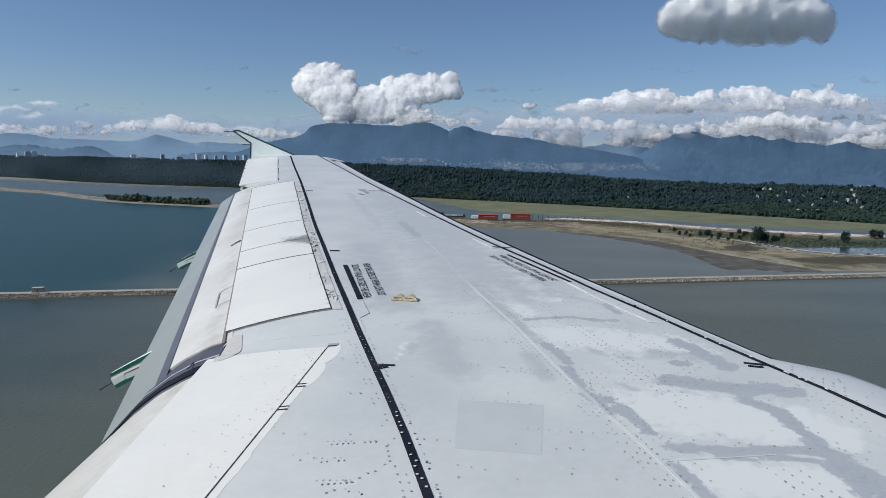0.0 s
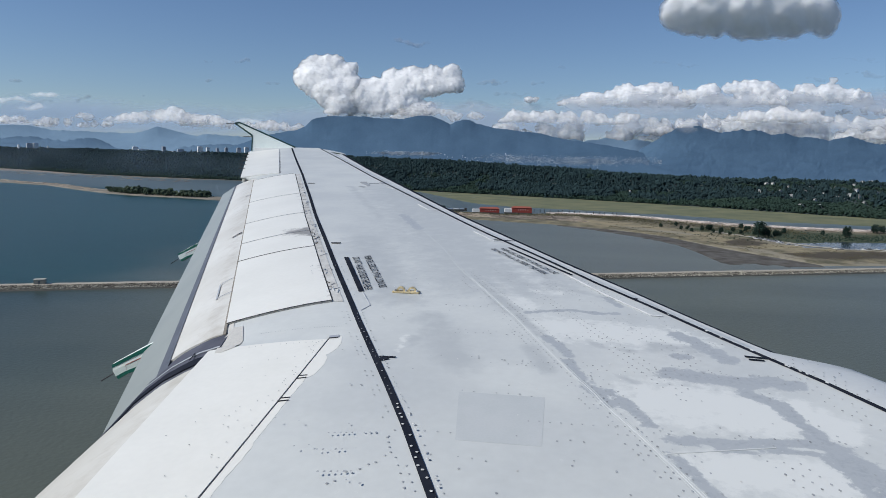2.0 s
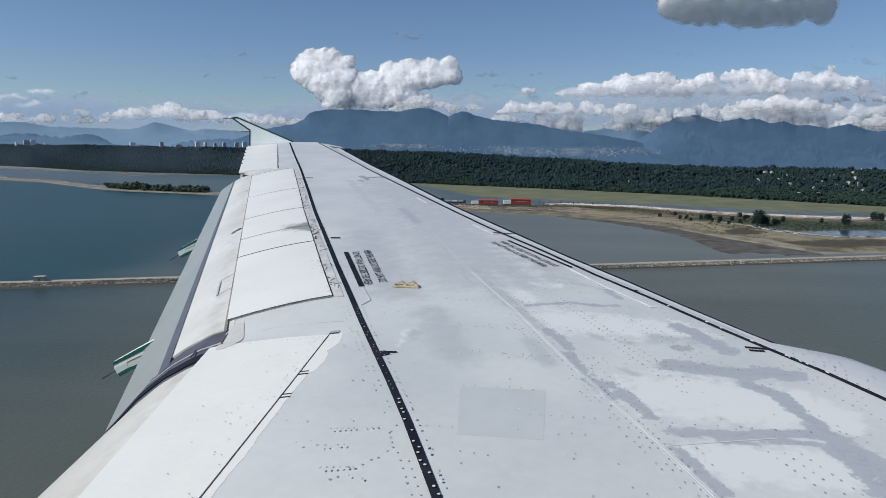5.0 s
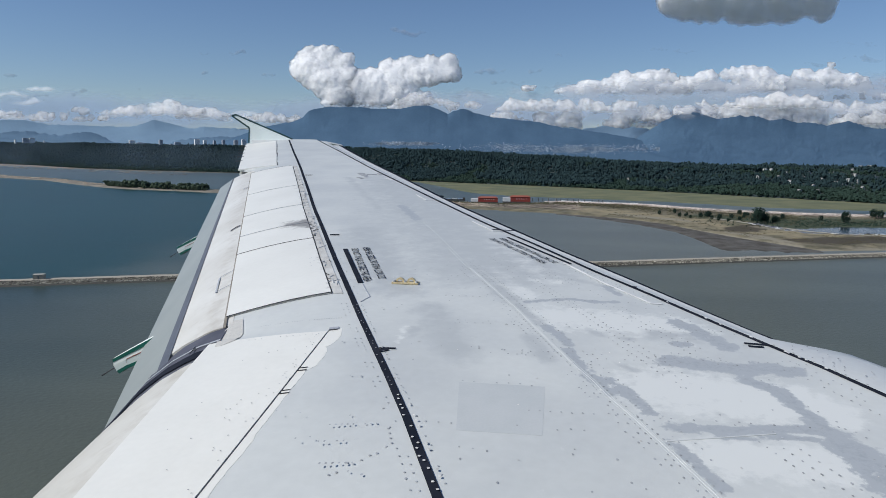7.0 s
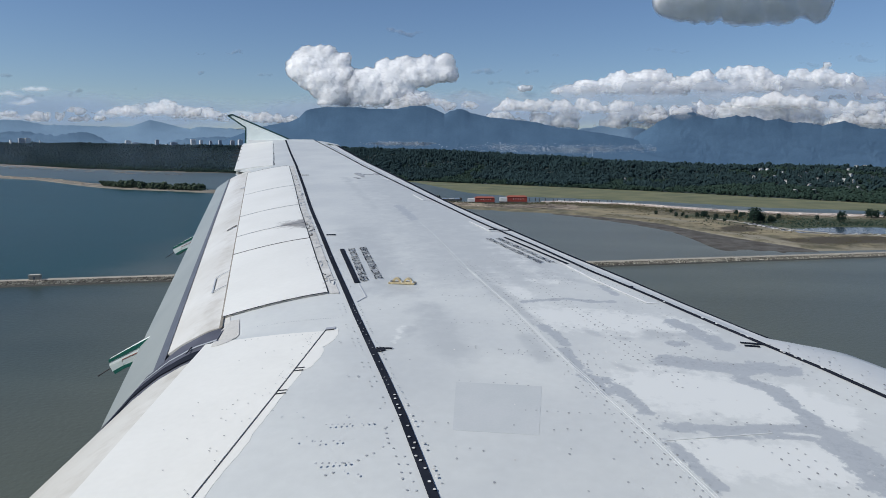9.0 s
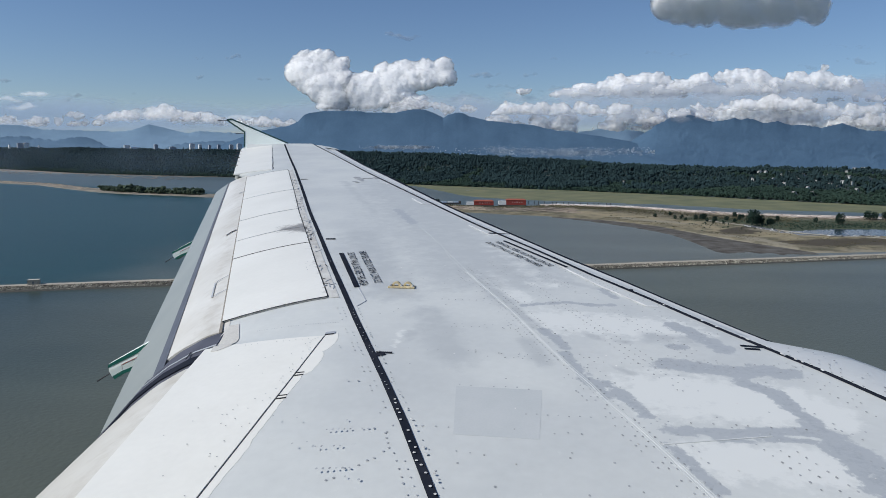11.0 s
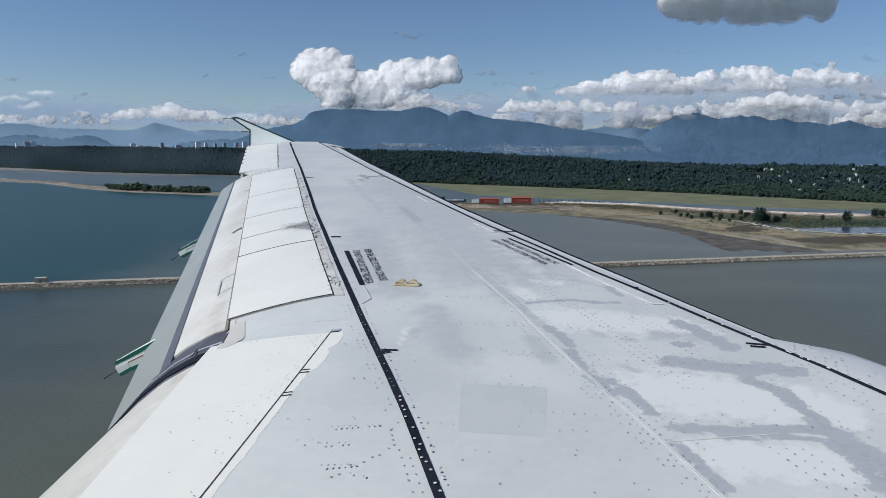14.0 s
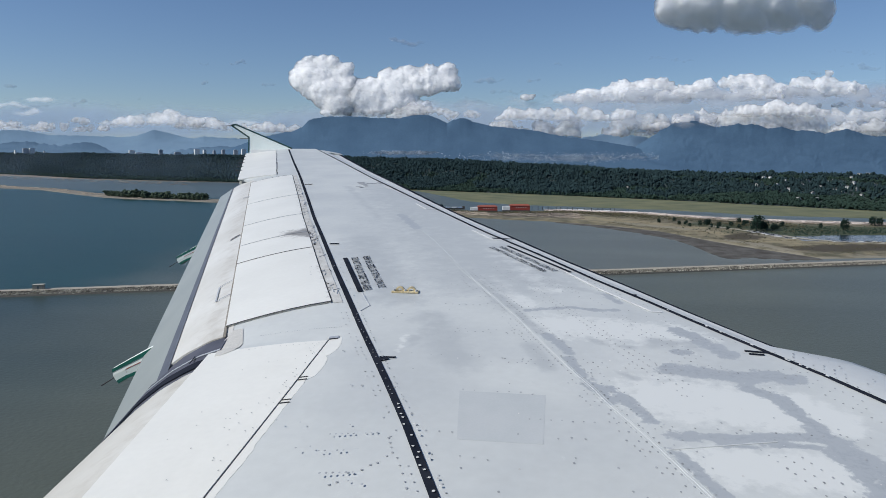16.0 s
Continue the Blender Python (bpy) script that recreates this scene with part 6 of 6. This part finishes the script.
for k in range(15):
    station, mark = -10 + 9.5 * k + hrng.uniform(-2, 2), 1152 - 1.6 * k + hrng.uniform(-3, 3)
    bm = bmesh.new()
    bmesh.ops.create_cone(bm, cap_ends=True, segments=8, radius1=0.6, radius2=0.5, depth=7.0, matrix=Matrix.Translation((0, 0, 2.0)))
    post = part("mooring_pile", bm, hull_dark, None)
    post.location = (station, mark, 0)
    tagged(post, "weathered dark timber mooring pile in the water", "pile", "mooring piles")


def log_mass(name, spots, mat, label):
    verts, faces = [], []
    for x, y, z, length, r, turn in spots:
        c, s = math.cos(turn), math.sin(turn)
        k0 = len(verts)
        for e in (-0.5, 0.5):
            for k in range(5):
                a = k * 1.2566
                station, mark = e * length, r * math.cos(a)
                verts.append((x + station * c - mark * s, y + station * s + mark * c, z + r * math.sin(a)))
        faces += [(k0 + k, k0 + (k + 1) % 5, k0 + 5 + (k + 1) % 5, k0 + 5 + k) for k in range(5)] + [tuple(k0 + k for k in (4, 3, 2, 1, 0)), tuple(k0 + 5 + k for k in range(5))]
    return tagged(mesh_object(name, verts, faces, mat), label, "driftwood", kind="stuff")


spots = []
for _ in range(2000):
    x = hrng.choice((hrng.uniform(0, 560), hrng.uniform(-1900, -650), hrng.uniform(-160, 200)))
    near, far = lerp_list(SPIT_NEAR, x), lerp_list(SPIT_FAR, x)
    if x < -600 and hrng.random() < 0.6:
        continue
    v = 0.90 + 0.12 * hrng.random() if x > 60 else hrng.uniform(0.3, 1.05)
    y = near + (far - near) * v
    slope = math.atan2(lerp_list(SPIT_FAR, x + 10) - lerp_list(SPIT_FAR, x - 10), 20)
    spots.append((x, y, max(0.3, spit_height(x, y, v) + 0.3), hrng.uniform(7, 24), hrng.uniform(0.35, 0.8), slope + hrng.gauss(0, 0.15)))
log_mass("driftwood", spots, log_mat, "bleached driftwood logs heaped along the spit")
spots = []
for _ in range(1500):
    x = hrng.choice((hrng.uniform(0, 560), hrng.uniform(20, 260)))
    if fbm(x / 30, 0.0, 12.0) < -0.12:
        continue
    y = lerp_list(SPIT_FAR, x) + hrng.uniform(-8, 26)
    slope = math.atan2(lerp_list(SPIT_FAR, x + 10) - lerp_list(SPIT_FAR, x - 10), 20)
    spots.append((x, y, 1.0, hrng.uniform(14, 26), hrng.uniform(0.5, 1.0), slope + hrng.gauss(0, 0.04)))
log_mass("log_boom", spots, material("boom_logs", (0.60, 0.53, 0.48), 0.85, second=(0.36, 0.29, 0.25), scale=0.3, island=0.65), "pinkish-brown log booms floating along the spit")
spots = []
for _ in range(260):
    x = hrng.uniform(-2900, -1000)
    y = lerp_list(SHORE, x) - hrng.uniform(18, 220)
    spots.append((x, y, 0.3, hrng.uniform(10, 30), hrng.uniform(0.25, 0.55), math.atan2(-0.45, 1) + hrng.gauss(0, 0.1)))
log_mass("log_boom", spots, log_mat, "pale log booms off the wooded point")

# scrub on the spit and a wooded islet
shrubs = []
for _ in range(2600):
    x = hrng.choice((hrng.uniform(-170, 160), hrng.uniform(-60, 330)))
    near, far = lerp_list(SPIT_NEAR, x), lerp_list(SPIT_FAR, x)
    v = hrng.gauss(0.78, 0.07)
    y = near + (far - near) * v
    shrubs.append((x, y, spit_height(x, y, v) - 0.3, hrng.uniform(1.0, 2.9)))
for _ in range(16000):
    x = hrng.uniform(90, 520)
    v = hrng.uniform(0.06, 0.92)
    y = lerp_list(SPIT_NEAR, x) * (1 - v) + lerp_list(SPIT_FAR, x) * v
    if fbm(x / 44, y / 15, 2.0) > 0.14 and not in_pond(x, y, 1.15):
        shrubs.append((x, y, spit_height(x, y, v) - 0.2, hrng.uniform(0.5, 1.3)))
ob = tree_mass("scrub", shrubs, scrub_mat, False, "low dry brown scrub on the spit")
ob["category"] = "scrub"
spots = []
for _ in range(620):
    x = hrng.uniform(-870, -612)
    near, far = lerp_list(SPIT_NEAR, x), lerp_list(SPIT_FAR, x)
    v = hrng.uniform(0.3, 0.85)
    y = near + (far - near) * v
    spots.append((x, y, spit_height(x, y, v) - 0.4, hrng.uniform(4, 13) * (0.9 + 0.9 * fbm(x / 26, 0.0, 4.0))))
islet_leaves = material("islet_leaves", (0.070, 0.092, 0.062), 0.9, second=(0.050, 0.070, 0.048), scale=0.02, island=0.25, spec=0.05)
tree_mass("islet_trees", spots, islet_leaves, False, "green broadleaf trees crowding a low islet")


# single trees on the spit, trunk and crown
bark = material("grey_bark", (0.10, 0.085, 0.07), 0.9, scale=1.5)


def lone_tree(x, y, z, height, seed):
    t = random.Random(seed)
    root = anchor("tree", x, y, z, "small rounded green tree standing on the spit", "tree", "trees on the spit")
    bm = bmesh.new()
    bmesh.ops.create_cone(bm, cap_ends=True, segments=7, radius1=height * 0.035, radius2=height * 0.015, depth=height * 0.6, matrix=Matrix.Translation((0, 0, height * 0.28)))
    for k in range(5):
        a = k * 1.3 + t.random()
        m = Matrix.Translation((0, 0, height * (0.3 + 0.06 * k))) @ Matrix.Rotation(a, 4, "Z") @ Matrix.Rotation(radians(48), 4, "Y") @ Matrix.Translation((0, 0, height * 0.14))
        bmesh.ops.create_cone(bm, cap_ends=True, segments=5, radius1=height * 0.014, radius2=height * 0.005, depth=height * 0.3, matrix=m)
    part("trunk", bm, bark, root)
    verts, faces = [], []
    for _ in range(900):
        a, e = t.uniform(0, 6.28), t.uniform(-1.1, 1.3)
        r = height * 0.37 * t.uniform(0.5, 1.05) * (1 + 0.25 * math.sin(3 * a + seed))
        cx, cy, cz = r * math.cos(a) * math.cos(e), r * math.sin(a) * math.cos(e), height * 0.55 + r * 1.15 * math.sin(e)
        s = height * t.uniform(0.035, 0.07)
        k0 = len(verts)
        for _ in range(4):
            verts.append((cx + t.uniform(-s, s), cy + t.uniform(-s, s), cz + t.uniform(-s, s)))
        faces += [(k0, k0 + 1, k0 + 2), (k0, k0 + 2, k0 + 3), (k0, k0 + 3, k0 + 1), (k0 + 1, k0 + 3, k0 + 2)]
    mesh_object("crown", verts, faces, leaf_mat, root)


for k, (x, y, h) in enumerate(((-152, 1096, 9), (254, 848, 19), (264, 856, 13), (364, 884, 14), (424, 949, 13), (436, 956, 11), (446, 950, 12), (300, 905, 8), (276, 860, 9), (268, 878, 8), (284, 872, 7), (240, 905, 7), (345, 905, 7))):
    lone_tree(x, y, 1.2, h, k)
trng = random.Random(19)
for k in range(22):
    y = trng.uniform(860, 965)
    x = trng.uniform(165, 300) - 0.25 * (y - 900)
    lone_tree(x, y, 1.3, trng.uniform(4, 8.5), 40 + k)
grove = [(625 + trng.gauss(0, 62), 965 + trng.gauss(0, 12), 0.6, trng.uniform(10, 19)) for _ in range(130)]
tree_mass("grove", grove, leaf_mat, False, "dense green broadleaf grove at the root of the spit")
reeds = []
for _ in range(2600):
    x, y = trng.gauss(390, 80), trng.gauss(850, 34)
    if not in_pond(x, y, 1.1) and 0.05 < inward(x, y) < 0.95:
        reeds.append((x, y, 1.2, trng.uniform(0.8, 2.2)))
ob = tree_mass("reed_bed", reeds, leaf_mat, False, "green reeds and low bushes round the pond")
ob["category"] = "reeds"

# cars parked by the track
car_glass = material("dark_car_glass", (0.02, 0.025, 0.03), 0.1, scale=2)
tyre_black = material("tyre_rubber", (0.02, 0.02, 0.02), 0.8, scale=5)


def parked_car(tone, words):
    root = anchor("parked_car", 0, 0, 0, words, "car", "cars parked by the track")
    body = box(bmesh.new(), -2.2, 2.2, -0.9, 0.9, 0.35, 0.95, 0.12)
    part("body", body, tone, root)
    bm = bmesh.new()
    v = [bm.verts.new(p) for p in ((-1.5, -0.82, 0.95), (1.1, -0.82, 0.95), (1.1, 0.82, 0.95), (-1.5, 0.82, 0.95), (-1.1, -0.68, 1.5), (0.5, -0.68, 1.5), (0.5, 0.68, 1.5), (-1.1, 0.68, 1.5))]
    for f in ((0, 1, 5, 4), (1, 2, 6, 5), (2, 3, 7, 6), (3, 0, 4, 7), (4, 5, 6, 7), (3, 2, 1, 0)):
        bm.faces.new([v[i] for i in f])
    part("windows", bm, car_glass, root, "dark glass")
    part("roof", box(bmesh.new(), -1.1, 0.5, -0.68, 0.68, 1.5, 1.56, 0.02), tone, root)
    for cx in (-1.35, 1.35):
        for cy in (-0.85, 0.85):
            bm = bmesh.new()
            bmesh.ops.create_cone(bm, cap_ends=True, segments=10, radius1=0.33, radius2=0.33, depth=0.2, matrix=pose(cx, cy, 0.33, 90, 0, 0))
            part("wheel", bm, tyre_black, root)
    return root


car_tones = [(material("white_car_paint", (0.80, 0.80, 0.79), 0.3, scale=1), "small white car parked on bare ground"), (material("silver_car_paint", (0.45, 0.46, 0.48), 0.3, 0.3, scale=1), "silver car parked on bare ground"), (material("dark_car_paint", (0.05, 0.06, 0.08), 0.3, scale=1), "dark car parked on bare ground")]
cars = [parked_car(*tone) for tone in car_tones]
for k in range(44):
    x, y = (246 + 2.0 * (k % 13) + trng.uniform(-2, 2), 828 - 4.9 * (k % 13) + 8 * (k // 13) + trng.uniform(-2, 2)) if k < 36 else (300 + 7 * (k - 36), 752 + 0.8 * (k - 36))
    m = pose(x, y, spit_height(x, y, inward(x, y)) + 0.05, 0, 0, trng.uniform(-75, -30))
    if k < 3:
        cars[k].matrix_basis = m
    else:
        copy_thing(cars[trng.choice((0, 0, 0, 1, 2))], m)

# ---- far buildings ----
tower_white = material("white_rendered_tower", (0.86, 0.86, 0.84), 0.8, second=(0.80, 0.80, 0.79), scale=0.05)
tower_grey = material("grey_concrete_tower", (0.42, 0.45, 0.50), 0.8, second=(0.36, 0.39, 0.45), scale=0.05)
tower_glass = material("tower_glass_bands", (0.10, 0.13, 0.17), 0.25, scale=0.1)


def brow(az):
    """Distance along a bearing to the brow of the wooded plateau."""
    d = 1500.0
    while d < 4300 and d * math.cos(az) < lerp_list(SHORE, d * math.sin(az)) + 520:
        d += 8
    return d


def tower(station, top, width, radius, tone, label):
    """A block placed to fit the camera's view; only its upper storeys rise over the trees."""
    az = bearing(station, top)
    x, y = radius * math.sin(az), radius * math.cos(az)
    drop = 60.0
    z0 = ALT + radius * rise(station, top) - drop
    root = anchor("apartment_tower", x, y, z0, label, "building", "towers over the forest")
    root.rotation_euler = (0, 0, -az + radians(14))
    w, d = width / 2, 7.0
    part("wall", box(bmesh.new(), -w, w, -d, d, 0, drop, 0.3), tone, root)
    part("roof", box(bmesh.new(), -w * 0.5, w * 0.3, -4, 4, drop, drop + 2.2, 0.2), tower_grey, root)
    for k in range(6):
        part("window_band", box(bmesh.new(), -w + 0.8, w - 0.8, -d - 0.15, -d + 0.2, drop - 3.2 - 4.2 * k, drop - 2.2 - 4.2 * k), tower_glass if tone is tower_grey else tower_grey, root, "band of windows")


for station, top, width, tone in ((27, 236.5, 6, tower_white), (46, 233.5, 26, tower_grey), (57, 233, 22, tower_white), (79, 238, 6, tower_grey), (234, 240, 22, tower_white), (249, 244, 40, tower_white), (285, 239, 14, tower_grey), (304, 247, 20, tower_white), (315, 243, 26, tower_grey), (334, 250, 18, tower_white), (349, 237.5, 20, tower_white), (363, 239, 12, tower_white), (380, 240, 10, tower_grey), (386, 251, 18, tower_white), (396, 239, 12, tower_grey), (418, 239, 16, tower_grey), (432, 237.5, 18, tower_white)):
    if station > 230:
        top, width = top - 3.5, width * 1.25
    away = min(3980.0, brow(bearing(station, top)))
    tower(station, top, width * away / 3950, away, tone, "white tower block rising above the forest" if tone is tower_white else "grey tower block rising above the forest")


# cottages at the foot of the wood
cottage_wall = material("pale_cottage_wall", (0.84, 0.84, 0.81), 0.8, scale=0.4)
cottage_roof = material("grey_cottage_roof", (0.30, 0.30, 0.295), 0.9, scale=0.5)


def cottage(x, y, z, turn, length):
    root = anchor("cottage", x, y, z, "small pale cottage with a grey gable roof among trees", "house", "cottages by the shore")
    root.rotation_euler = (0, 0, radians(turn))
    h = length / 2
    part("wall", box(bmesh.new(), -h, h, -3.5, 3.5, -2.5, 3.2, 0.05), cottage_wall, root)
    bm = bmesh.new()
    v = [bm.verts.new(p) for p in ((-h - 0.4, -4, 3.1), (h + 0.4, -4, 3.1), (h + 0.4, 4, 3.1), (-h - 0.4, 4, 3.1), (-h - 0.4, 0, 5.2), (h + 0.4, 0, 5.2))]
    for f in ((0, 1, 5, 4), (2, 3, 4, 5), (1, 2, 5), (3, 0, 4), (3, 2, 1, 0)):
        bm.faces.new([v[i] for i in f])
    part("roof", bm, cottage_roof, root)
    for k in (-0.5, 0.5):
        part("window", box(bmesh.new(), k * h - 0.4, k * h + 0.4, -3.58, -3.45, 0.8, 2.0), tower_glass, root, "dark window")


for k, (x, y, z, length) in enumerate(LOTS):
    cottage(x, y, z + 1.4, -62 + 13 * (k % 4), length * (0.5 + 0.08 * (k % 4)))
